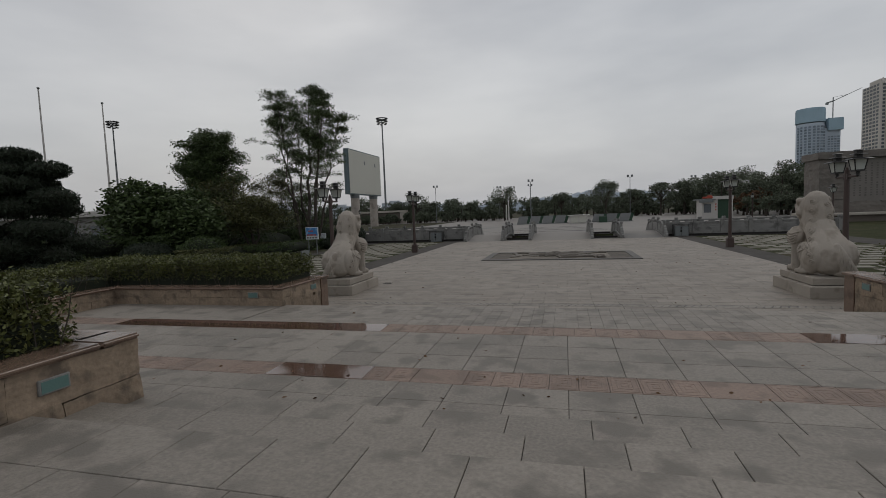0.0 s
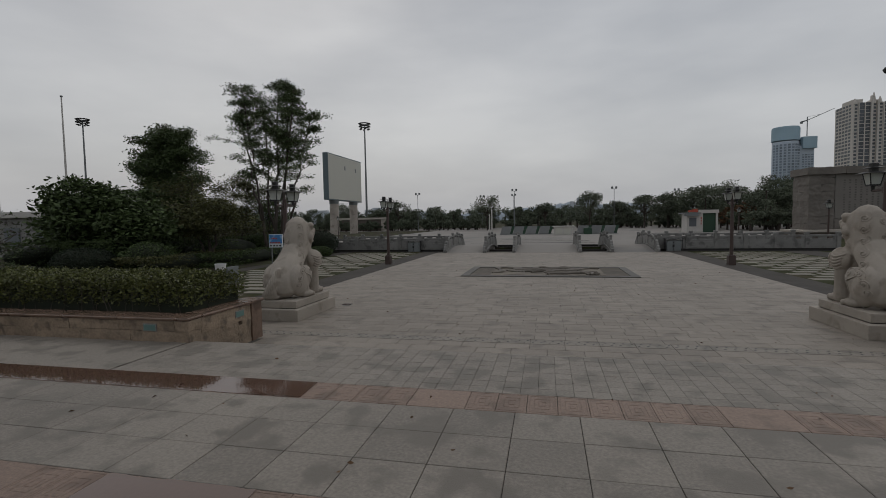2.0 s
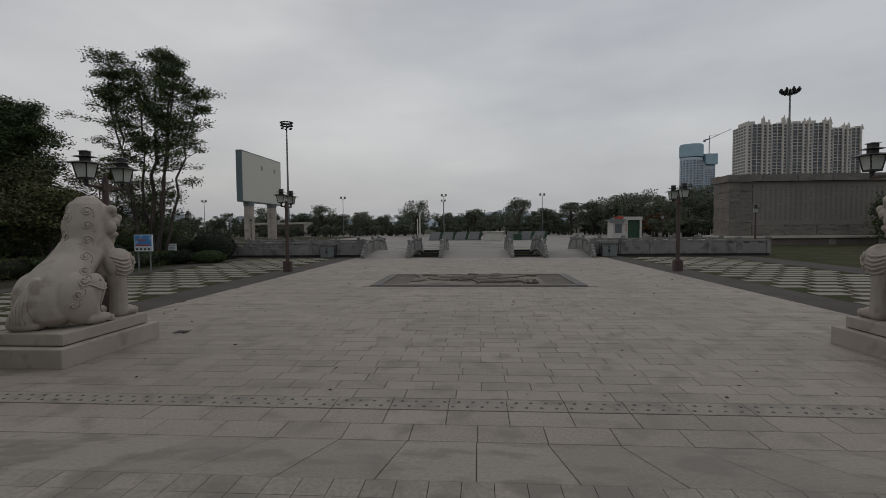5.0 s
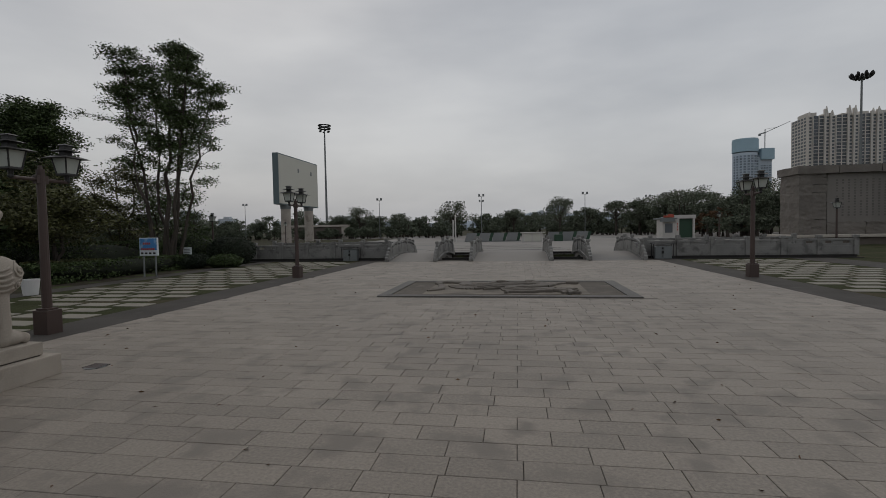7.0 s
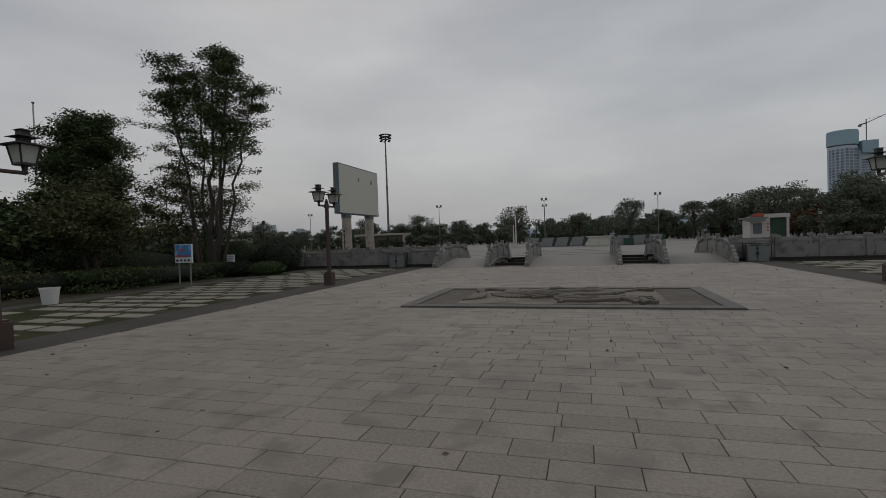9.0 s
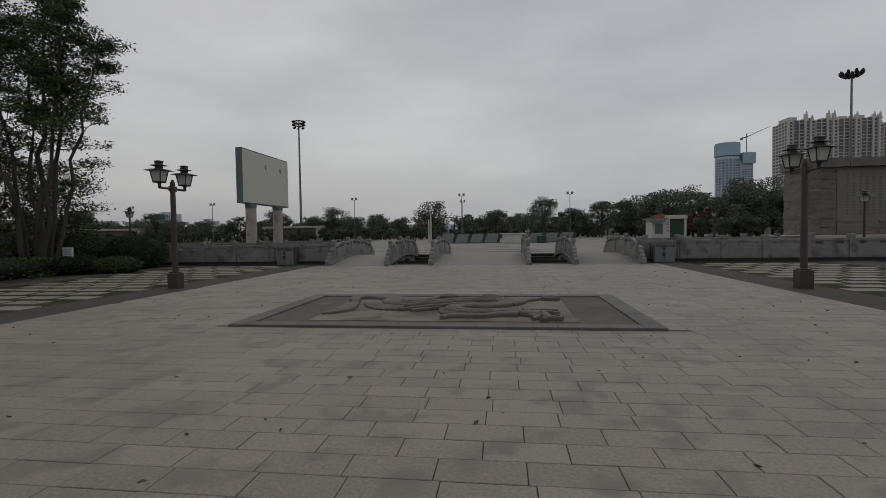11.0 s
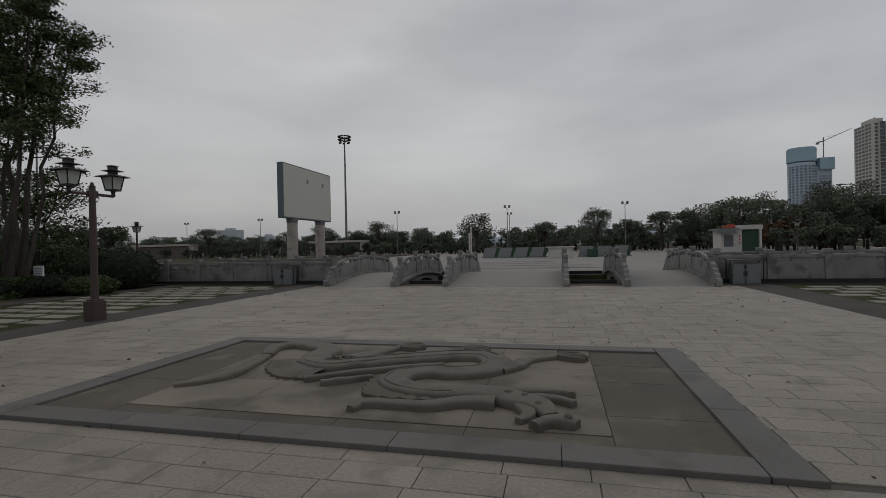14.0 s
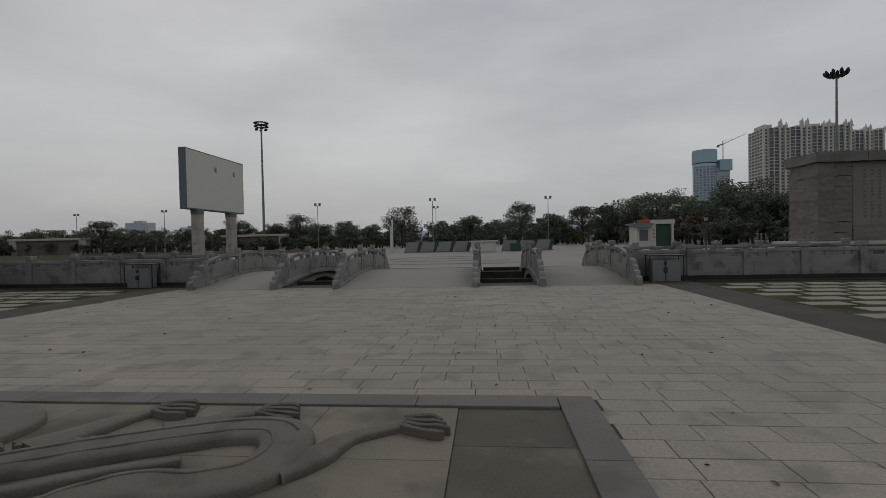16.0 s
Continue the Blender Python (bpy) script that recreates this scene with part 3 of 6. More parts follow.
def lion_mesh(side):
    """The masses fused and smoothed, then carved with raised curls, tufts and fringes that follow the surface."""
    rough = new("rough_lion", mesh_of("rough_lion", lion_body(side), M["lion"]))
    rm = rough.modifiers.new("fuse", "REMESH")
    rm.mode, rm.voxel_size = "VOXEL", 0.016
    sm = rough.modifiers.new("wear", "SMOOTH")
    sm.factor, sm.iterations = 0.6, 5
    bpy.context.view_layer.update()
    deps = bpy.context.evaluated_depsgraph_get()
    me = bpy.data.meshes.new_from_object(rough.evaluated_get(deps), depsgraph=deps)
    bpy.data.objects.remove(rough)
    skin = new("lion_skin", me)
    bpy.context.view_layer.update()
    bm = B()
    bm.from_mesh(me)

    def onto(p, d, lift=0.004):
        """Where the line through p along d first meets the stone."""
        d = Vector(d).normalized()
        ok, loc, nrm, _ = skin.ray_cast(Vector(p) - d * 1.6, d)
        if not ok:
            ok, loc, nrm, _ = skin.closest_point_on_mesh(Vector(p))
        return loc + nrm * lift

    def ridge(pts, d, r0, r1):
        pts = [onto(p, d) for p in pts]
        run = [pts[0]]
        for p in pts[1:]:
            if (p - run[-1]).length > 0.12:
                break
            run.append(p)
        n = len(run)
        if n > 2:
            tube(bm, run, [r0 + (r1 - r0) * i / (n - 1) for i in range(n)], 6, 0.8)

    def curl(c, d, r, spin, lead, thick=0.024):
        """A spiral lock, carved along d: a flowing stem that winds up round its centre."""
        c, d = Vector(c), Vector(d).normalized()
        a = d.cross(Vector((0, 0, 1))).normalized()
        at = lambda t, k: c + (a * math.cos(spin * (lead + t)) + Vector((0, 0, 1)) * math.sin(spin * (lead + t))) * r * k
        arc = [at(t, 1.0 - t / 10.0) for t in [k * 0.36 for k in range(26)]]
        stem = [at(-0.3 * k, 1.0 + 0.13 * k) for k in range(5, 0, -1)]
        ridge(stem + arc, d, thick * 0.45, thick)
        ball(bm, onto(c, d, 0.0), 0.026, 2)

    flip = lambda p: (side * p[0], p[1], p[2])
    for q in (-1, 1):
        # mane, in the turned head
        out = turned((-q, 0.2, 0)) - turned((0, 0.2, 0))
        for y, z, r in ((0.16, 1.72, 0.075), (0.15, 1.5, 0.075), (0.14, 1.28, 0.07)):
            curl(flip(turned((q * 0.3, y, z))), flip(out), r, side * q, 0.6)
        ridge([flip(turned((q * 0.33, 0.42, 1.86 - 0.08 * t))) for t in range(9)], flip(out), 0.024, 0.02)
        ridge([flip(turned((q * (0.2 - 0.05 * t), 0.62, 1.53 - 0.01 * t))) for t in range(5)], flip(turned((0, -1, 0)) - turned((0, 0, 0))), 0.016, 0.016)
        # back and haunch
        slant, level = flip((-q * 0.65, 0.76, 0)), flip((-q, 0, 0))
        curl(flip((q * 0.3, -0.12, 1.03)), slant, 0.07, side * q, 0.6)
        for x, y, z, r in ((0.34, -0.2, 0.83, 0.065), (0.38, -0.26, 0.68, 0.075), (0.4, -0.4, 0.5, 0.07), (0.4, -0.5, 0.34, 0.06)):
            curl(flip((q * x, y, z)), slant, r, -side * q, 0.9)
        curl(flip((q * 0.4, -0.12, 0.68)), level, 0.085, -side * q, 0.9)
        curl(flip((q * 0.4, -0.32, 0.7)), level, 0.075, -side * q, 0.9)
        ridge([flip((q * 0.4, -0.48 + 0.06 * t, 0.58 + 0.05 * math.sin(t * 0.7))) for t in range(9)], level, 0.012, 0.024)
        ridge([flip((q * 0.4, -0.02 - 0.045 * t + 0.007 * t * t, 0.62 - 0.075 * t)) for t in range(7)], level, 0.026, 0.02)
        # shoulder tuft: layered feathers under a rosette
        for k in range(5):
            ridge([flip((q * 0.4, 0.3 + 0.034 * t + 0.015 * k, 1.0 - 0.062 * k - 0.055 * math.sin(math.pi * t / 9))) for t in range(9)], level, 0.03, 0.024)
        curl(flip((q * 0.4, 0.68, 0.93)), flip((-q * 0.85, -0.5, 0)), 0.09, side * q, 2.2, 0.028)
        curl(flip((q * 0.4, 0.66, 0.76)), flip((-q * 0.85, -0.5, 0)), 0.05, side * q, 2.2, 0.02)
    rear = turned((0, 1, 0)) - turned((0, 0, 0))
    for k in range(5):
        curl(flip(turned((0.1 * (1 if k % 2 else -1), -0.12, 1.78 - 0.14 * k))), flip(rear), 0.07, 1 if k % 2 else -1, 0.6)
    for k in range(6):
        ridge([flip((-0.1 + 0.05 * (k - 3), -0.8, 0.12 + 0.09 * t)) for t in range(7)], (0, 1, 0), 0.011, 0.006)
    bpy.data.objects.remove(skin)
    return bm


for s in (-1, 1):
    lx, ly = s * 6.55, 0.06 if s < 0 else 0.0
    bm = B()
    box(bm, lx - 0.69, lx + 0.69, ly + 12.33, ly + 14.42, -0.01, 0.28, 0.018)
    pd = thing("lion_plinth", bm, M["lion"], "pale limestone two-step plinth on the granite plaza", "plinth", group="lion plinths")
    # recessed dark strip paints the shadow line under the upper step
    bm = B()
    box(bm, lx - 0.55, lx + 0.55, ly + 12.51, ly + 14.24, 0.27, 0.3)
    part("bed_joint", bm, M["joint"], pd, "dark strip standing in for the shadow gap")
    bm = B()
    box(bm, lx - 0.575, lx + 0.575, ly + 12.48, ly + 14.27, 0.295, 0.47, 0.014)
    part("upper_step", bm, M["lion"], pd)
    lion = thing("lion_statue", lion_mesh(-s), M["lion"], "seated carved limestone guardian lion with curled mane on its plinth", "statue", group="guardian lions", smooth=True)
    lion.location = (lx, ly + 13.38, 0.46)
    lion.scale = (1.0, 1.0, 1.055)

# ---- lamps ----
def lantern(parent, at):
    x, y, z = at
    ln = B()
    bmesh.ops.create_cone(ln, cap_ends=True, segments=4, radius1=0.155, radius2=0.225, depth=0.3, matrix=pose(x, y, z + 0.2, 0, 0, 45))
    head = part("lantern", ln, M["glass"], parent, "frosted tapering lantern glass")
    bm = B()
    for k in range(4):
        a = math.pi / 4 + k * math.pi / 2
        c, d = math.cos(a), math.sin(a)
        rod(bm, (x + c * 0.16, y + d * 0.16, z + 0.04), (x + c * 0.232, y + d * 0.232, z + 0.36), 0.016, seg=6)
    box(bm, x - 0.125, x + 0.125, y - 0.125, y + 0.125, z + 0.01, z + 0.055, 0.008)
    rod(bm, (x, y, z - 0.1), (x, y, z + 0.02), 0.035, 0.055, 8)
    ball(bm, (x, y, z - 0.1), 0.05, 2)
    part("lantern_frame", bm, M["black"], head, "dark metal lantern frame")
    bm = B()
    for w, h0, h1 in ((0.34, 0.355, 0.4), (0.22, 0.5, 0.53), (0.13, 0.62, 0.645)):
        bmesh.ops.create_cone(bm, cap_ends=True, segments=4, radius1=w * 1.2, radius2=w * 0.75, depth=h1 - h0, matrix=pose(x, y, z + (h0 + h1) / 2, 0, 0, 45))
    box(bm, x - 0.075, x + 0.075, y - 0.075, y + 0.075, z + 0.39, z + 0.63)
    part("lantern_roof", bm, M["black"], head, "stepped dark metal lantern roof")


def double_lamp(x, y):
    ob = base("street_lamp", (0, 0, 0), "brown iron post lamp with two frosted lanterns under tiered roofs", "street lamp", "plaza lamps")
    bm = B()
    box(bm, -0.16, 0.16, -0.16, 0.16, -0.02, 0.46, 0.012)
    box(bm, -0.125, 0.125, -0.125, 0.125, 0.46, 0.5, 0.01)
    part("base_block", bm, M["iron"], ob)
    bm = B()
    rod(bm, (0, 0, 0.48), (0, 0, 3.18), 0.085, 0.07, 14)
    rod(bm, (0, 0, 3.18), (0, 0, 3.26), 0.045, 0.03, 10)
    part("pole", bm, M["iron"], ob, smooth=False)
    bm = B()
    rod(bm, (0, -0.55, 2.98), (0, 0.55, 2.98), 0.035, seg=10)
    box(bm, -0.05, 0.05, -0.12, 0.12, 2.9, 3.06, 0.01)
    part("arm", bm, M["iron"], ob)
    for s in (-1, 1):
        lantern(ob, (0, s * 0.55, 3.1))
    ob.matrix_basis = Matrix.Translation((x, y, 0))
    return ob


lamp = double_lamp(-8.7, 16.8)
for x, y in ((8.7, 16.8), (-8.7, 27.5), (8.7, 27.5)):
    copy_thing(lamp, Matrix.Translation((x, y, 0)))


def single_lamp(x, y):
    ob = base("garden_lamp", (0, 0, 0), "brown iron garden lamp with one frosted lantern", "street lamp", "garden lamps")
    bm = B()
    rod(bm, (0, 0, -0.06), (0, 0, 2.75), 0.075, 0.055, 10)
    rod(bm, (0, 0, -0.06), (0, 0, 0.35), 0.12, 0.1, 10)
    part("pole", bm, M["iron"], ob)
    lantern(ob, (0, 0, 2.8))
    ob.matrix_basis = Matrix.Translation((x, y, 0))
    return ob


gl = single_lamp(20.2, 42.4)
for x, y in ((-22.5, 42.0), (-33.5, 75), (24, 70)):
    copy_thing(gl, Matrix.Translation((x, y, 0)))

# ---- dragon relief in the floor ----
rel = base("dragon_relief", (0, 0, 0), "dark stone dragon relief in a framed panel of the floor", "relief")
bm = B()
box(bm, -3.3, 3.3, 22.2, 25.58, -0.02, 0.004)
part("bed_joint", bm, M["joint"], rel, "dark joints of the bed")
for x0, x1, cuts in ((-3.3, -2.402, (22.2, 23.35, 24.5, 25.58)), (2.362, 3.3, (22.2, 22.95, 24.05, 24.8, 25.58))):
    for y0, y1 in zip(cuts, cuts[1:]):
        bm = B()
        box(bm, x0 + 0.004, x1 - 0.004, y0 + 0.004, y1 - 0.004, -0.02, 0.012)
        part("bed_slab", bm, M["reliefbed"], rel, "dark stained stone bed")
for i in range(4):
    x0 = -2.4 + i * 1.19
    bm = B()
    box(bm, x0 + 0.003, x0 + 1.187, 22.2, 22.456, -0.02, 0.012)
    part("bed_slab", bm, M["reliefbed"], rel)
for i in range(4):
    for j in range(3):
        x0, y0 = -2.4 + i * 1.19, 22.46 + j * 1.04
        bm = B()
        box(bm, x0 + 0.003, x0 + 1.187, y0 + 0.003, y0 + 1.037, 0.0, 0.02)
        part("relief_panel", bm, M["reliefpanel"], rel, "paler stone ground of the relief")
def border(x0, x1, y0, y1):
    """One bordering slab, its inner side lower."""
    bm = B()
    box(bm, x0, x1, y0, y1, -0.02, 0.042, 0.01)
    part("border_slab", bm, M["border"], rel)
for i in range(5):
    x0 = -3.27 + i * 1.308
    border(x0, x0 + 1.304, 21.9, 22.2)
    border(x0, x0 + 1.304, 25.58, 25.88)
for i in range(3):
    y0 = 21.9 + i * 1.327
    border(-3.6, -3.274, y0, y0 + 1.323)
    border(3.274, 3.6, y0, y0 + 1.323)
def creature(name, pts, radii, height=0.07, n=6, seg=20, parent=None):
    """A carved limb or body: flat-topped, with steep rounded sides."""
    line = spline([(x, y, 0.02) for x, y in pts], n)
    r = np.interp(np.linspace(0, 1, len(line)), np.linspace(0, 1, len(radii)), radii)
    bm = tube(B(), line, list(r), seg, 1.0, 0.42)
    for i, v in enumerate(bm.verts):
        ring = float(r[i // seg])
        v.co.z = 0.02 + (v.co.z - 0.02) / ring * 0.95 * height * min(1.0, 0.45 + ring * 4.2)
        v.co += noise.noise_vector((v.co.x * 6, v.co.y * 6, 3.0)) * 0.009
    ob = part(name, bm, M["relief"], parent or rel, smooth=True)
    ob.data.set_sharp_from_angle(angle=radians(38))
    return ob
def carved_line(pts, radii, off, z, a=0.0, b=1.0, thick=0.011):
    """A raised line on top of a body, set off to one side by a share of its width."""
    line = spline([(x, y, 0.0) for x, y in pts], 8)
    r = np.interp(np.linspace(0, 1, len(line)), np.linspace(0, 1, len(radii)), radii)
    run = []
    for i in range(int(a * (len(line) - 1)), int(b * (len(line) - 1)) + 1):
        d = (line[min(i + 1, len(line) - 1)] - line[max(i - 1, 0)]).normalized()
        p = line[i] + Vector((-d.y, d.x, 0)) * float(r[i]) * off
        run.append((p.x, p.y, z))
    part("carved_line", tube(B(), run, [thick] * len(run), 6), M["relief"], rel, smooth=True)
creature("dragon_tail", [(-2.36, 23.05), (-2.17, 23.21), (-2.02, 23.48), (-2.05, 23.87), (-2.13, 24.35), (-2.19, 24.61)], [0.04, 0.08, 0.12, 0.12, 0.1, 0.09])
creature("dragon_hind", [(-2.16, 24.55), (-2.32, 25.02), (-2.08, 25.27), (-1.61, 25.17), (-1.36, 24.93), (-1.36, 24.55), (-1.2, 24.27)], [0.09, 0.13, 0.15, 0.18, 0.2, 0.21, 0.2], 0.085)
BODY = [(-1.39, 24.3), (-1.0, 24.12), (-0.68, 24.27), (-0.29, 24.5), (0.2, 24.74), (0.66, 24.92), (1.0, 24.88), (1.17, 24.56), (1.1, 24.22), (0.78, 24.03), (0.42, 24.02), (0.17, 23.83),
                         (0.12, 23.55), (0.34, 23.32), (0.65, 23.22), (0.91, 23.26), (1.25, 23.28)]
GIRTH = [0.14, 0.2, 0.22, 0.23, 0.23, 0.22, 0.21, 0.2, 0.2, 0.2, 0.19, 0.18, 0.18, 0.17, 0.16, 0.17, 0.15]
creature("dragon_body", BODY, GIRTH, 0.09)
carved_line(BODY, GIRTH, -0.5, 0.104, 0.02, 0.93)
carved_line(BODY, GIRTH, 0.42, 0.106, 0.05, 0.4)
for k in range(16):
    # dorsal flame tufts along the upper edge of the long back
    t = k / 15
    x, y = -1.25 + 1.95 * t, 24.36 + 0.56 * t + 0.03 * math.sin(7 * t)
    creature("dorsal_tuft", [(x, y), (x - 0.05, y + 0.06), (x - 0.13, y + 0.08 + 0.02 * (k % 3))], [0.035, 0.03, 0.01], 0.12, 3, 10)
for pts, wrist in (([(-0.78, 24.5), (-0.62, 24.87), (-0.49, 25.18), (-0.36, 25.35)], (1, 0)), ([(0.05, 24.85), (0.19, 24.98), (0.4, 25.2), (0.62, 25.32)], (1, -0.08)),
                   ([(1.2, 24.3), (1.42, 24.5), (1.57, 24.83), (1.94, 25.09)], (1, -0.2))):
    leg = creature("dragon_leg", pts, [0.2, 0.13, 0.085, 0.075], 0.075)
    ex, ey = pts[-1]
    creature("paw", [(ex - 0.08, ey - 0.02), (ex, ey), (ex + 0.05, ey)], [0.06, 0.08, 0.05], 0.08, parent=leg)
    for k in range(4):
        o = 0.074 * (k - 1.5)
        L = 0.33 - 0.04 * abs(k - 1)
        creature("claw", [(ex, ey + 0.7 * o), (ex + 0.06 + 0.4 * L, ey + 1.3 * o + 0.4 * L * wrist[1]), (ex + 0.06 + 0.75 * L, ey + 1.4 * o + 0.75 * L * wrist[1]), (ex + 0.06 + L, ey + 1.15 * o + L * wrist[1] - 0.02)], [0.028, 0.024, 0.027, 0.01], 0.15, 4, 8, parent=leg)
creature("dragon_foreleg", [(0.02, 22.62), (0.09, 22.79), (0.42, 22.81), (0.75, 22.82), (1.02, 22.97), (1.35, 22.99)], [0.05, 0.07, 0.075, 0.08, 0.1, 0.12], 0.1)
for pts, r in (([(-0.95, 23.48), (-0.55, 23.77), (0.09, 24.17), (0.5, 24.38)], 0.05), ([(-0.68, 23.37), (-0.42, 23.55), (-0.18, 23.7)], 0.042),
               ([(1.3, 23.38), (1.63, 23.39), (2.01, 23.43), (2.06, 23.36)], 0.06), ([(1.5, 23.2), (1.9, 23.22), (2.09, 23.1)], 0.05)):
    creature("whisker", pts, [r, r * 1.15, r, r * 0.8], 0.11)
creature("dragon_head", [(1.05, 23.27), (1.3, 23.22), (1.59, 23.08), (1.78, 22.94), (1.88, 22.72)], [0.17, 0.19, 0.17, 0.13, 0.07], 0.1)
creature("dragon_jaw", [(1.6, 22.58), (1.68, 22.75), (1.6, 22.98)], [0.035, 0.07, 0.09], 0.095)
creature("dragon_snout", [(1.74, 22.47), (1.87, 22.6), (2.0, 22.6), (2.1, 22.56)], [0.06, 0.075, 0.09, 0.06], 0.11)
for x, y, r in ((1.46, 23.2, 0.05), (1.62, 23.12, 0.04), (2.02, 22.6, 0.04), (1.76, 22.9, 0.035)):
    bm = B()
    ball(bm, (x, y, 0.1), (r, r, 0.04))
    part("dragon_eye", bm, M["relief"], rel, smooth=True)


def fin(inner, outer, ribs):
    """A spread fin: a fluted sheet from the body to a notched edge."""
    n = ribs * 4
    a, b = spline([(x, y, 0) for x, y in inner], 12), spline([(x, y, 0) for x, y in outer], 12)
    at = lambda c, t: c[min(int(t * (len(c) - 1)), len(c) - 2)].lerp(c[min(int(t * (len(c) - 1)), len(c) - 2) + 1], t * (len(c) - 1) - min(int(t * (len(c) - 1)), len(c) - 2))
    bm = B()
    rows = []
    for i in range(n + 1):
        p, q = at(a, i / n), at(b, i / n)
        f = abs((i % 4) - 2) / 2
        q = p.lerp(q, 0.9 + 0.1 * f)
        row = [bm.verts.new((*p.lerp(q, k / 5).xy, 0.07 + 0.026 * f * (k / 5) - 0.006 * k)) for k in range(6)]
        row.append(bm.verts.new((*q.xy, -0.01)))
        rows.append(row)
    for r0, r1 in zip(rows, rows[1:]):
        for k in range(6):
            bm.faces.new((r0[k], r0[k + 1], r1[k + 1], r1[k]))
    part("dragon_fin", bm, M["relief"], rel)


fin([(-1.5, 24.35), (-1.25, 24.1), (-0.9, 24.0)], [(-1.88, 24.22), (-1.72, 23.85), (-1.36, 23.54), (-0.95, 23.5)], 9)
fin([(0.14, 23.72), (0.22, 23.42), (0.5, 23.24), (0.88, 23.2)], [(-0.2, 23.74), (-0.11, 23.2), (0.08, 23.02), (0.8, 22.98)], 11)
# ---- canal, bridges and balustrades ----
bm = B()
box(bm, -19, 19, 38.6, 44.2, -1.6, -1.35)
thing("water", bm, M["water"], "still dark water in the canal", "water", "structure")
for y0, y1 in ((38.2, 38.6), (44.2, 44.6)):
    bm = B()
    box(bm, -19, 19, y0, y1, -1.6, -0.02)
    thing("wall_canal", bm, M["darkstone"], "dark stone lining of the canal bank", "wall", "structure")

Y0, Y1, RISE = 36.7, 45.1, 0.32
def deck(y):
    u = min(1, max(0, (y - Y0) / (Y1 - Y0)))
    return RISE * math.sin(math.pi * u) ** 1.2


def arch_strip(bm, x0, x1, ya, yb, lo, hi, n=20):
    """A curved band between the heights lo(y) and hi(y)."""
    rows = []
    for i in range(n + 1):
        y = ya + (yb - ya) * i / n
        rows.append([bm.verts.new(p) for p in ((x0, y, lo(y)), (x1, y, lo(y)), (x1, y, hi(y)), (x0, y, hi(y)))])
    for a, b in zip(rows, rows[1:]):
        for k in range(4):
            bm.faces.new((a[k], a[(k + 1) % 4], b[(k + 1) % 4], b[k]))
    bm.faces.new(rows[0])
    bm.faces.new(list(reversed(rows[-1])))


def vault(y):
    u = (y - 41.4) / 2.85
    return deck(y) - 0.22 if abs(u) >= 1 else min(deck(y) - 0.22, -1.3 + 1.35 * math.sqrt(1 - u * u))


def post(bm, x, y, z, h=1.06, w=0.2):
    box(bm, x - w / 2, x + w / 2, y - w / 2, y + w / 2, z, z + h - 0.2, 0.01)
    box(bm, x - w / 2 + 0.02, x + w / 2 - 0.02, y - w / 2 + 0.02, y + w / 2 - 0.02, z + h - 0.2, z + h - 0.16)
    box(bm, x - w / 2 - 0.015, x + w / 2 + 0.015, y - w / 2 - 0.015, y + w / 2 + 0.015, z + h - 0.16, z + h, 0.025)


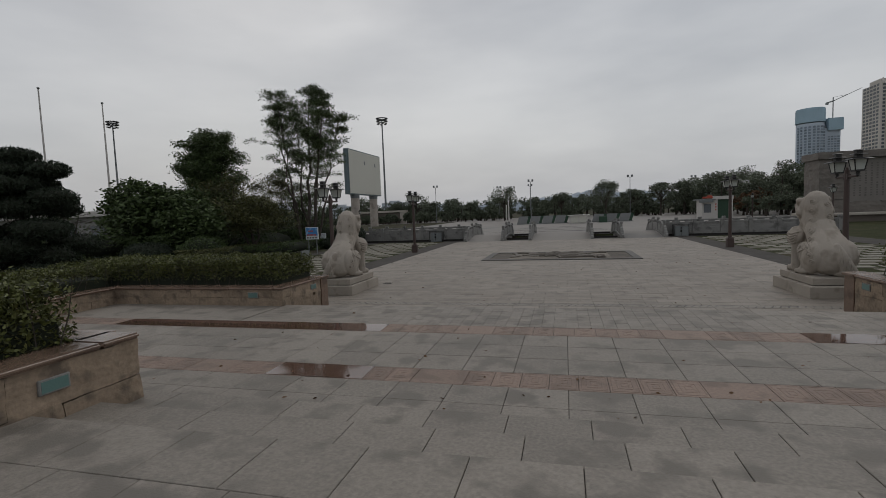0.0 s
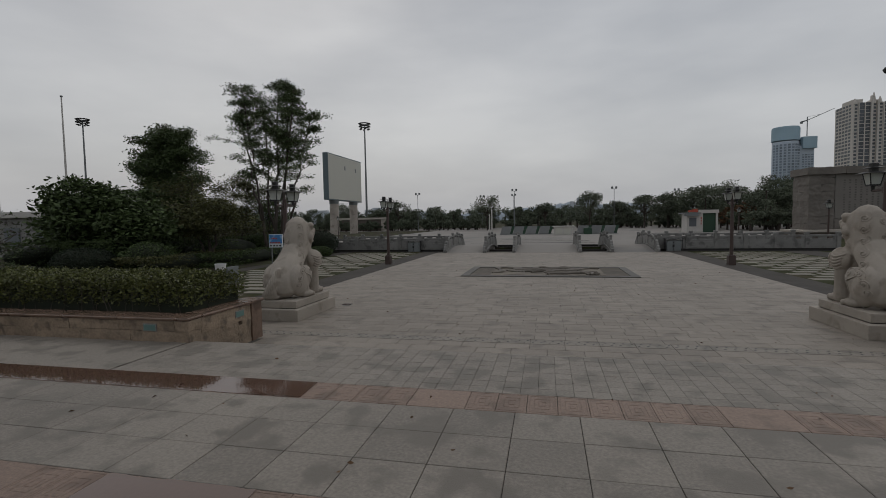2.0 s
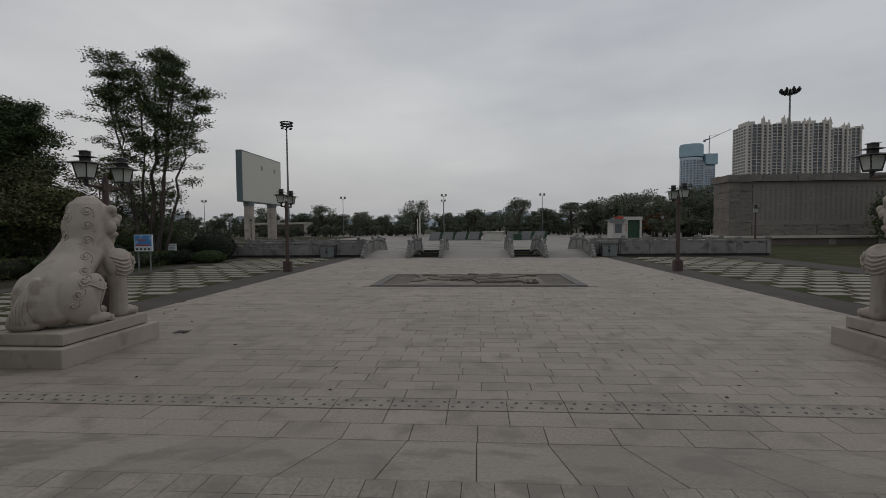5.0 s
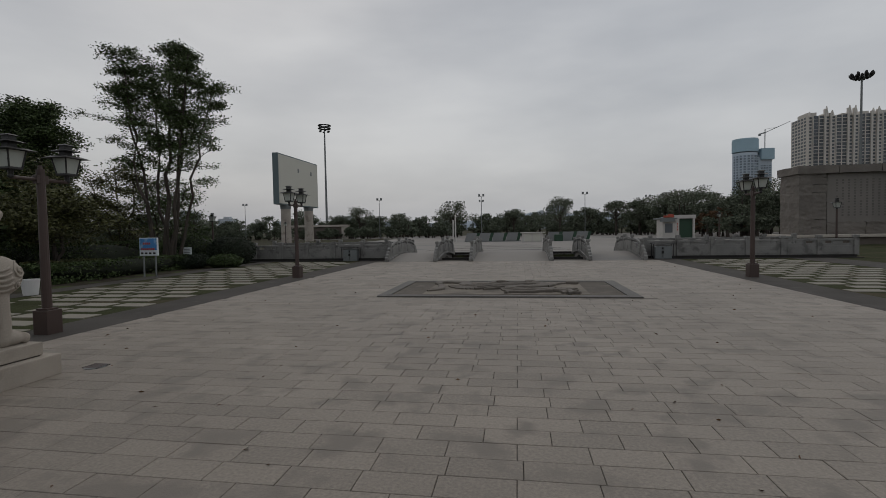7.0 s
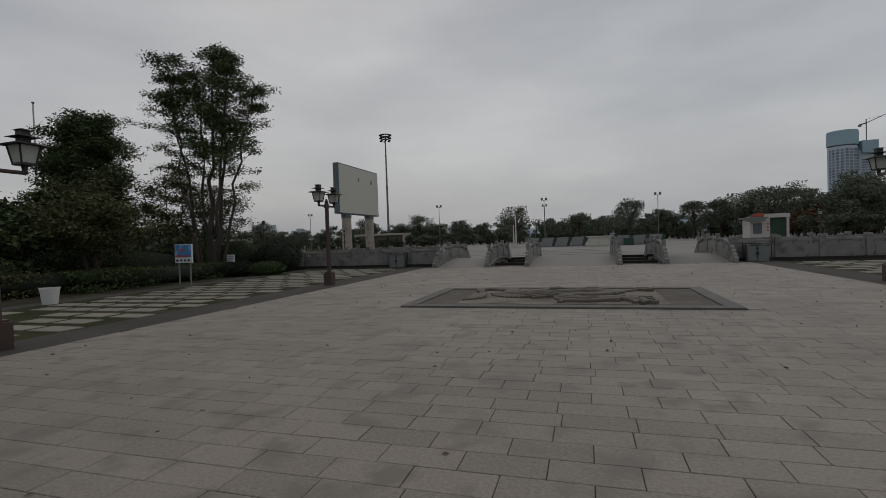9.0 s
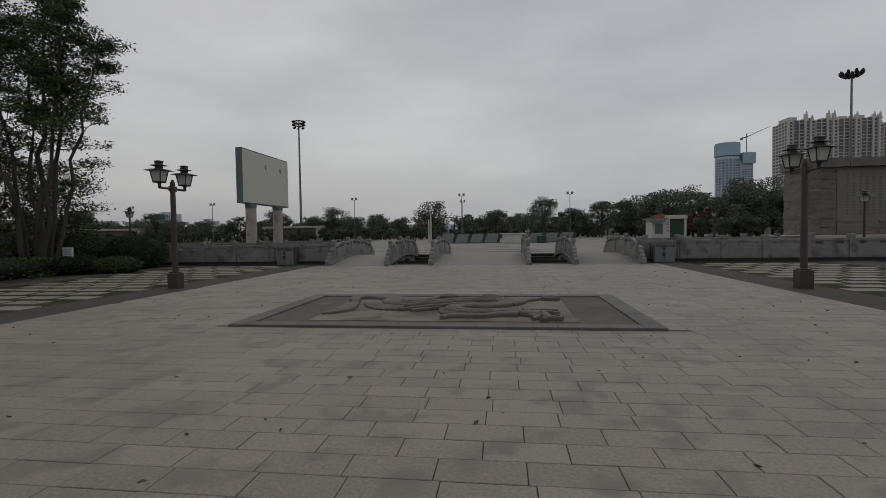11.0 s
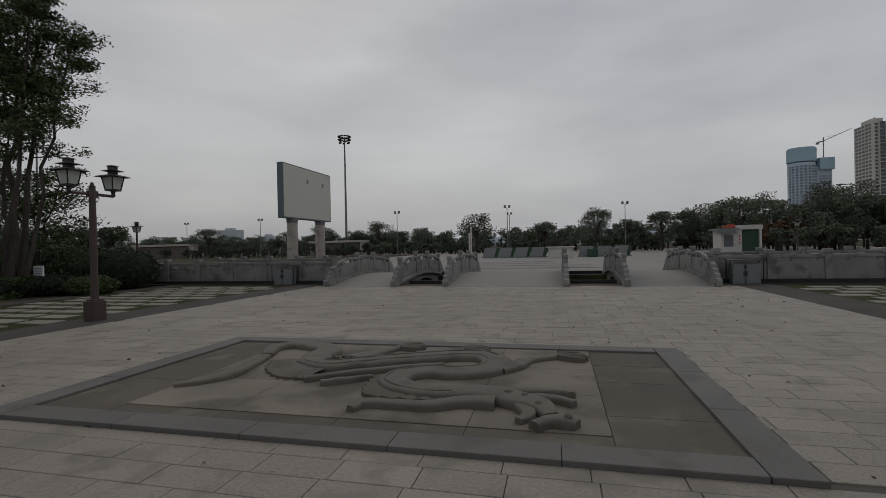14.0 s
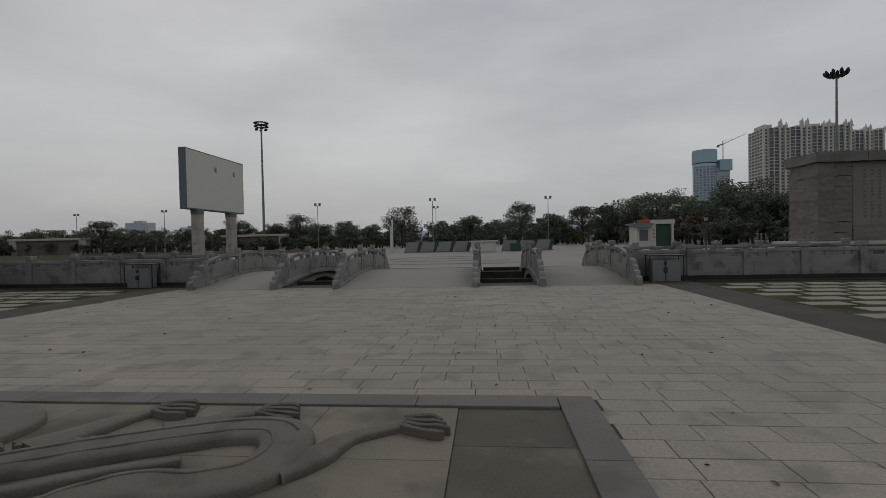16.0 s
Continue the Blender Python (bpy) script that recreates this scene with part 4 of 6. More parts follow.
def bridge(xa, xb, label):
    br = base("bridge", (0, 0, 0), label, "bridge", "canal bridges")
    bm = B()
    arch_strip(bm, xa, xb, Y0, Y1, lambda y: vault(y) if 38.6 < y < 44.2 else -0.3, lambda y: deck(y) + 0.002, 40)
    part("deck", bm, M["plain"], br, "pale arched stone deck")
    ys = (37.6, 39.9, 41.95, 44.2)
    for x in (xa, xb):
        for y in ys:
            bm = B()
            post(bm, x, y, deck(y) - 0.03, 1.12, 0.17)
            part("post", bm, M["stone"], br)
        bm = B()
        arch_strip(bm, x - 0.13, x + 0.13, 36.75, 45.05, lambda y: deck(y) - 0.02, lambda y: deck(y) + 0.1, 24)
        part("base_rail", bm, M["stone"], br)
        for a, b in zip(ys, ys[1:]):
            bm = B()
            arch_strip(bm, x - 0.055, x + 0.055, a + 0.09, b - 0.09, lambda y: deck(y) + 0.09, lambda y: deck(y) + 0.64 + 0.05 * math.sin(math.pi * (y - a) / (b - a)), 8)
            arch_strip(bm, x - 0.072, x + 0.072, a + 0.2, b - 0.2, lambda y: deck(y) + 0.19, lambda y: deck(y) + 0.53, 8)
            part("panel", bm, M["stone"], br)
            bm = B()
            bulge = lambda y: 0.07 * math.sin(math.pi * (y - a) / (b - a))
            arch_strip(bm, x - 0.07, x + 0.07, a + 0.09, b - 0.09, lambda y: deck(y) + 0.76 + bulge(y), lambda y: deck(y) + 0.86 + bulge(y), 8)
            part("handrail", bm, M["stone"], br)
            for q in (0.3, 0.7):
                bm = B()
                y = a + (b - a) * q
                box(bm, x - 0.05, x + 0.05, y - 0.1, y + 0.1, deck(y) + 0.64, deck(y) + 0.82, 0.03)
                part("rail_block", bm, M["stone"], br)
        for d in (-1, 1):
            y = ys[0] - 0.1 if d < 0 else ys[-1] + 0.1
            bm = B()
            z = deck(y)
            outline = [(0.0, -0.06), (0.92, -0.06), (0.92, 0.1)]
            for w, h in ((0.86, 0.2), (0.66, 0.37), (0.46, 0.54), (0.26, 0.7)):
                outline += [(w + 0.05, h - 0.08), (w + 0.03, h - 0.02), (w - 0.03, h), (w - 0.1, h - 0.01), (w - 0.14, h + 0.02)]
            outline += [(0.06, 0.76), (0.0, 0.76)]
            left = [bm.verts.new((x - 0.085, y + d * w, z + h)) for w, h in outline]
            right = [bm.verts.new((x + 0.085, y + d * w, z + h)) for w, h in outline]
            bm.faces.new(left)
            bm.faces.new(list(reversed(right)))
            for k in range(len(outline)):
                q = (k + 1) % len(outline)
                bm.faces.new((left[k], right[k], right[q], left[q]))
            bmesh.ops.recalc_face_normals(bm, faces=bm.faces[:])
            for w, h, r in ((0.8, 0.11, 0.06), (0.6, 0.27, 0.065), (0.4, 0.44, 0.065), (0.2, 0.6, 0.065)):
                rod(bm, (x - 0.1, y + d * w, z + h), (x + 0.1, y + d * w, z + h), r, seg=14)
            part("scroll_stone", bm, M["stone"], br, "stepped scroll-carved drum stone")
    return br


bridge(-7.45, -4.5, "narrow arched stone footbridge with panelled balustrades")
bridge(-2.36, 2.27, "wide central arched stone bridge with panelled balustrades")
bridge(4.4, 7.37, "narrow arched stone footbridge with panelled balustrades")

def bank_rail(x0, x1, y, sign, label):
    """A straight stone balustrade: posts, panels, rail."""
    ob = base("balustrade", (0, 0, 0), label, "balustrade", "canal balustrades")
    n = max(1, round(abs(x1 - x0) / 1.95))
    step = (x1 - x0) / n
    bm = B()
    box(bm, x0, x1, y - 0.16, y + 0.16, -0.02, 0.14, 0.01)
    part("base_rail", bm, M["darkstone"], ob, "dark base course of the balustrade")
    for i in range(n + 1):
        x = x0 + i * step
        bm = B()
        post(bm, x, y, 0.1, 1.12, 0.24)
        part("post", bm, M["stone"], ob)
        if i == n:
            break
        a, b = sorted((x, x + step))
        a, b = a + 0.12, b - 0.12
        bm = B()
        box(bm, a, b, y - 0.06, y + 0.06, 0.14, 0.76, 0.008)
        box(bm, a + 0.12, b - 0.12, y - 0.075, y + 0.075, 0.22, 0.62, 0.01)
        part("panel", bm, M["stone"], ob)
        bm = B()
        box(bm, a, b, y - 0.085, y + 0.085, 0.9, 1.03, 0.02)
        part("handrail", bm, M["stone"], ob)
        for q in (0.0, 0.5, 1.0):
            bm = B()
            c = a + (b - a) * q
            w = 0.26 if q == 0.5 else 0.2
            box(bm, max(a, c - w), min(b, c + w), y - 0.05, y + 0.05, 0.74, 0.905, 0.03)
            part("rail_block", bm, M["stone"], ob)
    return ob


for s in (-1, 1):
    bm = B()
    box(bm, s * 8.2, s * 18.8, 37.7, 38.24, -0.05, 0.005)
    thing("gutter", bm, M["darkstone"], "dark gutter strip at the foot of the balustrade", "gutter", "structure")
    a = 7.75
    bank_rail(s * a, s * 18.8, 38.42, s, "grey carved stone balustrade on the near canal bank")
    bank_rail(s * a, s * 18.8, 44.4, s, "grey carved stone balustrade on the far canal bank")
    for x0, x1 in (((-4.3, -2.55), (2.47, 4.2))[s > 0],):
        bm = B()
        box(bm, x0, x1, 38.2, 38.5, -0.02, 0.12, 0.015)
        thing("kerb", bm, M["darkstone"], "low dark stone kerb at the canal edge between bridges", "kerb", "structure")
        bm = B()
        box(bm, x0, x1, 44.3, 44.6, -0.02, 0.16, 0.015)
        thing("kerb", bm, M["darkstone"], "low dark stone kerb on the far canal edge", "kerb", "structure")

# electric cabinets
for x0 in (-10.66, 8.05):
    cab = base("electric_cabinet", (0, 0, 0), "grey steel electric cabinet under a dark canopy by the balustrade", "cabinet", "electric cabinets")
    for a, b in ((0.08, 0.5), (0.52, 1.0)):
        bm = B()
        box(bm, x0 + a, x0 + b, 37.75, 38.1, -0.03, 0.72, 0.012)
        d = part("cabinet_body", bm, M["cabinet"], cab)
        bm = B()
        box(bm, x0 + a + 0.03, x0 + b - 0.03, 37.735, 37.75, 0.05, 0.68, 0.004)
        part("door", bm, M["cabinet"], d)
    bm = B()
    box(bm, x0 + 0.44, x0 + 0.56, 37.69, 37.75, 0.3, 0.46, 0.01)
    part("meter", bm, M["black"], cab, "black meter box")
    bm = B()
    box(bm, x0 + 0.46, x0 + 0.54, 37.7, 37.76, 0.56, 0.66, 0.01)
    part("lock", bm, M["black"], cab, "black lock plate")
    for x in (x0, x0 + 1.08):
        for y in (37.72, 38.14):
            bm = B()
            rod(bm, (x, y, -0.03), (x, y, 0.86), 0.02, seg=8)
            part("canopy_leg", bm, M["black"], cab)
    bm = B()
    box(bm, x0 - 0.05, x0 + 1.13, 37.66, 38.2, 0.85, 0.885, 0.008)
    part("canopy", bm, M["black"], cab, "thin dark canopy sheet")

# ---- display board, masts ----
bd = base("display_board", (0, 0, 0), "large blank cream outdoor display on two round pale stone columns", "billboard")
bm = B()
box(bm, -42.45, -41.4, 88.3, 105.2, 6.9, 16.05, 0.04)
part("casing", bm, M["steelblue"], bd, "blue-grey sheet metal casing")
bm = B()
box(bm, -41.42, -41.36, 88.5, 105.0, 7.1, 15.85)
part("screen", bm, M["screen"], bd, "blank cream display face")
for y, z in ((96.2, 13.7), (101.9, 13.7)):
    bm = B()
    box(bm, -41.37, -41.33, y - 0.3, y + 0.3, z - 0.4, z + 0.4, 0.02)
    box(bm, -41.36, -41.3, y - 0.15, y + 0.22, z - 0.3, z - 0.05)
    part("hatch", bm, M["cabinet"], bd, "small open hatch")
for y in (91.8, 101.6):
    bm = B()
    rod(bm, (-41.95, y, -0.1), (-41.95, y, 6.3), 0.9, 0.88, 24)
    part("column", bm, M["column"], bd, "round pale stone-clad column", smooth=False)
    bm = B()
    rod(bm, (-41.95, y, 6.2), (-41.95, y, 6.95), 0.92, 1.0, 24)
    part("column_head", bm, M["cabinet"], bd, "dark grey column head")


def flood_mast(x, y, h, ring=False):
    ob = base("floodlight_mast", (0, 0, 0), "tall grey floodlight mast with a crown of lamps", "light mast", "floodlight masts")
    bm = B()
    rod(bm, (0, 0, -0.1), (0, 0, h), 0.34, 0.17, 12)
    part("mast_pole", bm, M["mast"], ob)
    bm = B()
    n = 18 if ring else 12
    R = 1.6 if ring else 1.45
    for k in range(n):
        a = 2 * math.pi * k / n
        rod(bm, (0, 0, h - 0.4), (R * math.cos(a), R * math.sin(a), h - 0.1), 0.06, seg=5)
    part("crown_frame", bm, M["mast"], ob)
    for k in range(n):
        a = 2 * math.pi * k / n
        c = Vector((R * math.cos(a), R * math.sin(a), 0))
        for lev in ((0.0,) if ring else (0.25, -0.55, -1.3)):
            if lev < -1 and k % 2:
                continue
            q = c * (1 - 0.12 * abs(lev))
            bm = B()
            if ring:
                ball(bm, (q.x * (1.1 if k % 2 else 0.75), q.y * (1.1 if k % 2 else 0.75), h + (0.45 if k % 2 else 0.1)), (0.3, 0.3, 0.62), 2, Euler((-0.5 * math.sin(a), 0.5 * math.cos(a), 0)).to_quaternion())
            else:
                box(bm, q.x - 0.3, q.x + 0.3, q.y - 0.25, q.y + 0.25, h + lev - 0.14, h + lev + 0.14, 0.05)
            part("floodlight", bm, M["black"], ob)
    ob.matrix_basis = Matrix.Translation((x, y, 0))


flood_mast(-51.2, 133.3, 30.4)
flood_mast(-128, 114, 32.5)
flood_mast(71.5, 122, 32, True)
for x, y, h in ((-56.2, 48.7, 17.8), (-60, 43.9, 18.9)):
    fp = base("flagpole", (0, 0, 0), "bare tapering white metal flagpole", "flagpole", "flagpoles")
    bm = B()
    rod(bm, (x, y, -0.1), (x, y, h), 0.16, 0.07, 10)
    part("pole", bm, M["white"], fp)
    bm = B()
    ball(bm, (x, y, h + 0.1), (0.16, 0.16, 0.12))
    part("finial", bm, M["mast"], fp)

# ---- monument wall ----
mon = base("monument_wall", (1.2, 0, 0), "massive grey-brown stone wall carved with columns of writing", "monument")
bm = B()
box(bm, 24.6, 64, 56.9, 59.4, 0.8, 6.3)
part("wall_core", bm, M["monument"], mon)
# podium takes a dark colour that paints the shadow on it
bm = B()
box(bm, 23.6, 64.8, 55.6, 60.0, -0.1, 0.62, 0.03)
part("podium", bm, M["brownwall"], mon, "stone podium, its dark colour standing in for shadow")
bm = B()
box(bm, 23.3, 65, 55.3, 60.2, 0.6, 0.86, 0.06)
part("podium_ledge", bm, M["cream"], mon, "pale stone podium ledge")
for i in range(6):
    bm = B()
    box(bm, 33.2 + i * 4.6, 33.9 + i * 4.6, 55.5, 55.62, -0.06, 0.5, 0.04)
    part("podium_buttress", bm, M["monsmooth"], mon, "short pale stone buttress")
def rough(name, x0, x1, y0, y1, z0, z1, amp, seed):
    bm = B()
    box(bm, x0, x1, y0, y1, z0, z1)
    bmesh.ops.subdivide_edges(bm, edges=bm.edges[:], cuts=9, use_grid_fill=True)
    for v in bm.verts:
        q = noise.noise_vector((v.co.x * 0.9 + seed, v.co.y * 0.9, v.co.z * 1.3)) * amp
        q += noise.noise_vector((v.co.x * 3.1, v.co.y * 3.1 + seed, v.co.z * 4.0)) * amp * 0.6
        v.co += q
    return part(name, bm, M["monument"], mon)
z = 0.86
k = 0
while z < 6.2:
    h = random.uniform(0.6, 0.95)
    rough("corner_block", 24.2, 25.25, 56.4, 59.5, z, min(z + h + 0.02, 6.3), 0.07, k * 3.1)
    rough("corner_block", 25.2, 26.5, 56.52, 57.3, z, min(z + h - 0.02, 6.3), 0.06, k * 5.3 + 9)
    z += h
    k += 1
for i in range(12):
    rough("coping_block", 24.0 + i * 3.34, 27.3 + i * 3.34, 56.2, 59.7, 6.3, 7.0, 0.06, i * 7.7)
    rough("base_block", 26.55 + i * 3.13, 29.63 + i * 3.13, 56.5, 57.0, 0.86, 1.95, 0.1, i * 4.1 + 50)
bm = B()
for i in range(31):
    box(bm, 26.6 + i * 1.2, 27.795 + i * 1.2, 56.62, 56.95, 1.95, 6.3, 0.01)
part("inscription_panel", bm, M["monsmooth"], mon, "smooth dressed panel with carved columns")
bm = B()
for i in range(74):
    z = 5.75
    while z > 2.5:
        h = random.uniform(0.1, 0.17)
        if random.random() < 0.93:
            box(bm, 27.3 + i * 0.48, 27.46 + i * 0.48, 56.605, 56.64, z - h, z)
        z -= 0.24
tagged(part("inscription", bm, M["inscribe"], mon, "columns of small carved characters, not legible"), kind="stuff")

# low park walls with cream piers
for x0, x1, y in ((-57, -43.6, 126), (-104, -87, 120)):
    w = base("screen_wall", (0, 0, 0), "low brown panel wall between cream stone piers", "wall", "screen walls")
    bm = B()
    box(bm, x0, x1, y, y + 0.5, -0.1, 3.0)
    part("infill", bm, M["brownwall"], w)
    for x in (x0 - 0.6, x1 - 0.6):
        bm = B()
        box(bm, x, x + 1.7, y - 0.3, y + 0.9, -0.1, 3.1, 0.05)
        part("pier", bm, M["cream"], w)
    bm = B()
    box(bm, x0 - 0.8, x1 + 1.3, y - 0.5, y + 1.0, 3.1, 3.6, 0.06)
    part("coping", bm, M["cream"], w)

# hoarding panels and kiosk on the far square
for x0, n in ((-7.2, 4), (4.6, 3)):
    hd = base("hoarding", (0, 0, 0), "low white hoarding with slanting dark green stripes", "hoarding", "hoardings")
    for i in range(n):
        for nm, a, b, mt in (("panel", 0.0, 1.5, "signwhite"), ("stripe", 1.52, 1.95, "green")):
            bm = B()
            x = x0 + i * 2.0
            box(bm, x + a, x + b, 79.0, 79.08, 0.1, 1.3)
            for v in bm.verts:
                v.co.x += 0.3 * (v.co.z - 0.7)
            part(nm, bm, M["hoard" if mt == "signwhite" else "green"], hd)
    bm = B()
    box(bm, x0 - 0.2, x0 + 2 * n, 79.0, 79.6, 0.0, 0.12)
    part("foot_rail", bm, M["cabinet"], hd)
kk = base("kiosk", (0, 0, 0), "small white service kiosk with a flat roof", "kiosk")
bm = B()
box(bm, 0.95, 3.7, 75, 77, 0.0, 1.2, 0.02)
part("kiosk_wall", bm, M["white"], kk)
bm = B()
box(bm, 0.7, 3.95, 74.8, 77.2, 1.2, 1.32, 0.02)
part("roof", bm, M["white"], kk)
for x in (1.2, 2.4):
    bm = B()
    box(bm, x, x + 1.0, 74.96, 75.0, 0.15, 1.1, 0.01)
    part("door", bm, M["screen"], kk)
gb = base("waste_container", (0, 0, 0), "dark green waste container on the far square", "container")
bm = B()
box(bm, 5.4, 6.6, 77, 78, 0.0, 0.95, 0.05)
part("container_body", bm, M["green"], gb)

# gatehouse
gh = base("gatehouse", (0, 0, 0), "small white guard building with green gate frame and red roof sign", "building")
bm = B()
box(bm, 20.5, 22.2, 80, 83, -0.1, 2.8, 0.02)
part("wall", bm, M["white"], gh)
bm = B()
box(bm, 20.1, 22.3, 79.5, 83.4, 2.8, 2.98, 0.02)
box(bm, 20.0, 21.9, 79.3, 79.6, 2.45, 2.9)
part("roof", bm, M["cabinet"], gh)
bm = B()
box(bm, 22.2, 22.7, 80, 80.5, -0.1, 3.3, 0.02)
box(bm, 24.5, 24.75, 80, 80.5, -0.1, 3.3, 0.02)
box(bm, 22.1, 24.85, 79.95, 80.55, 2.85, 3.35, 0.03)
part("gate_frame", bm, M["white"], gh, "white gate frame")
bm = B()
box(bm, 22.7, 24.5, 80.3, 80.4, -0.1, 2.85)
part("gate_screen", bm, M["green"], gh, "dark green planted screen")
bm = B()
box(bm, 20.7, 22.1, 80.2, 80.35, 3.05, 3.32, 0.02)
box(bm, 21.3, 22.0, 80.2, 80.35, 3.3, 3.5, 0.02)
rod(bm, (20.9, 80.28, 2.95), (20.9, 80.28, 3.1), 0.04, seg=6)
rod(bm, (21.9, 80.28, 2.95), (21.9, 80.28, 3.1), 0.04, seg=6)
part("roof_sign", bm, M["red"], gh, "red roof sign")
bm = B()
for k in range(3):
    box(bm, 22.38, 22.52, 79.97, 80.0, 1.2 + 0.4 * k, 1.45 + 0.4 * k)
part("wall_writing", bm, M["red"], gh, "red wall characters, not legible")
bm = B()
box(bm, 20.8, 21.8, 79.96, 80.0, 0.9, 2.2, 0.01)
part("window", bm, M["towerglass"], gh)

# ---- towers ----
def tower(name, cx, cy, w, d, h, storeys, bays, label, crown):
    ob = base(name, (0, 0, 0), label, "tower block", "towers beyond the park")
    bm = B()
    box(bm, cx - w / 2, cx + w / 2, cy, cy + d, -0.1, h)
    part("wall", bm, M["tower"], ob)
    fins, win, cap, sill = B(), B(), B(), B()
    g = random.Random(int(cx))
    bw = w / bays
    for i in range(bays + 1):
        x = cx - w / 2 + i * bw
        main = i % 4 in (0, 3)
        t = 0.75 if main else 0.35
        top = h + (crown * g.uniform(0.15, 0.75) if main else 0)
        box(fins, x - t, x + t, cy - (1.8 if main else 0.7), cy + 0.5, 0, top)
        if main:
            rod(fins, (x + 1.4, cy - 0.4, h - 1), (x + 1.4, cy - 0.4, top + 2.6), 2.3, 0.5, 4)
    for i in range(bays):
        x = cx - w / 2 + i * bw
        wide = i % 4 in (1, 2)
        for sgn in range(storeys):
            z = (sgn + 0.2) * h / storeys
            m = 0.45 if wide else bw * 0.24
            box(win, x + m, x + bw - m, cy - 0.25, cy + 0.1, z, z + h / storeys * (0.9 if wide else 0.6))
            if wide and g.random() < 0.75:
                box(sill, x + 0.5, x + bw - 0.5, cy - 0.9, cy + 0.1, z - 0.3, z + 0.25)
    for i in range(0, bays, 3):
        x = cx - w / 2 + i * bw
        box(cap, x, x + bw * 1.6, cy, cy + d * 0.6, h, h + crown * g.uniform(0.15, 0.5))
    for sgn in range(storeys):
        z = (sgn + 0.3) * h / storeys
        for j in range(5):
            y = cy + 1.5 + j * d / 5.4
            box(win, cx - w / 2 - 0.25, cx - w / 2 + 0.1, y, y + d / 8, z, z + h / storeys * 0.6)
    tagged(part("balcony", sill, M["tower"], ob, "pale balcony fronts"), kind="stuff")
    tagged(part("fin", fins, M["tower"], ob, "projecting white vertical piers"), kind="stuff")
    tagged(part("window", win, M["towerglass"], ob, "dark window strips storey by storey"), kind="stuff")
    part("parapet", cap, M["tower"], ob)


tower("tower_block", 303, 500, 76, 26, 100, 32, 16, "cream residential tower block with vertical piers and stepped parapet", 8)
tower("tower_block", 374, 525, 30, 24, 99, 30, 7, "cream residential tower block set back behind its neighbour", 6)
bt = base("tower_block", (0, 0, 0), "unfinished blue-netted tower under construction", "tower block", "towers beyond the park")
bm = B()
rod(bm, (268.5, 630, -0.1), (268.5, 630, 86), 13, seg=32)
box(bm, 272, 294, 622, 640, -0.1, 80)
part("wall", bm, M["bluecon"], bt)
bm = B()
rod(bm, (268.5, 630, 87), (268.5, 630, 101), 13.7, seg=32)
rod(bm, (268.5, 630, 101), (268.5, 630, 102.5), 13.2, seg=32)
box(bm, 281.5, 295.5, 619, 642, 77, 90)
part("net", bm, M["bluenet"], bt, "blue safety netting")
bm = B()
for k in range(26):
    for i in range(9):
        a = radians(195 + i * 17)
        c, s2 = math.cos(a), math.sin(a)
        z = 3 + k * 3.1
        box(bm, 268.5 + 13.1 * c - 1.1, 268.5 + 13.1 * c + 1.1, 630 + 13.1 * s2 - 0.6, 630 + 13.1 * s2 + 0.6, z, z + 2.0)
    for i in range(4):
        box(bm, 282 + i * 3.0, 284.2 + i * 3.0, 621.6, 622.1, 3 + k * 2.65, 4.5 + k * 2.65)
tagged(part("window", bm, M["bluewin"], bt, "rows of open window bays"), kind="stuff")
cr = base("tower_crane", (0, 0, 0), "yellow-grey tower crane on the unfinished tower", "crane")
bm = B()
rod(bm, (291, 632, 78), (291, 632, 114), 0.55, seg=4)
part("crane_mast", bm, M["mast"], cr)
bm = B()
rod(bm, (284.5, 632, 108.5), (291, 632, 110), 0.7, seg=4)
rod(bm, (291, 632, 110), (318, 632, 122), 0.4, 0.25, 4)
rod(bm, (291, 632, 114), (304, 632, 116), 0.12, seg=4)
part("jib", bm, M["mast"], cr)
bm = B()
box(bm, 284, 286.5, 631, 633, 106.5, 108.5, 0.1)
part("counterweight", bm, M["cabinet"], cr)

# far town and hills, with the haze put into their pale colours
g = random.Random(4)
for px, w, h, y in ((70, 34, 40, 900), (44, 18, 30, 900), (-330, 50, 27, 900), (-640, 45, 44, 850), (-450, 60, 24, 900), (-560, 30, 30, 860)):
    ob = base("far_building", (0, 0, 0), "pale hazy apartment block on the skyline", "building", "skyline buildings")
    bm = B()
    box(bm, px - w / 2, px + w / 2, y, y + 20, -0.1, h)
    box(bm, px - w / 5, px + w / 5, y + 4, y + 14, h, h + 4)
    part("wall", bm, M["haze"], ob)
    bm = B()
    for k in range(int(h / 4)):
        for i in range(int(w / 5)):
            box(bm, px - w / 2 + 1 + i * 5, px - w / 2 + 4 + i * 5, y - 0.3, y, 1.5 + k * 4, 3.6 + k * 4)
    tagged(part("window", bm, M["bluecon"], ob), kind="stuff")
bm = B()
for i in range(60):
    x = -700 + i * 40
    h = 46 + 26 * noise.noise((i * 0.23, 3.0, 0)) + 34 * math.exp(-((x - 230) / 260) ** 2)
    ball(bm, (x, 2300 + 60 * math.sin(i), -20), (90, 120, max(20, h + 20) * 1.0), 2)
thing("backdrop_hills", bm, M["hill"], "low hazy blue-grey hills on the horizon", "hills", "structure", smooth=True)

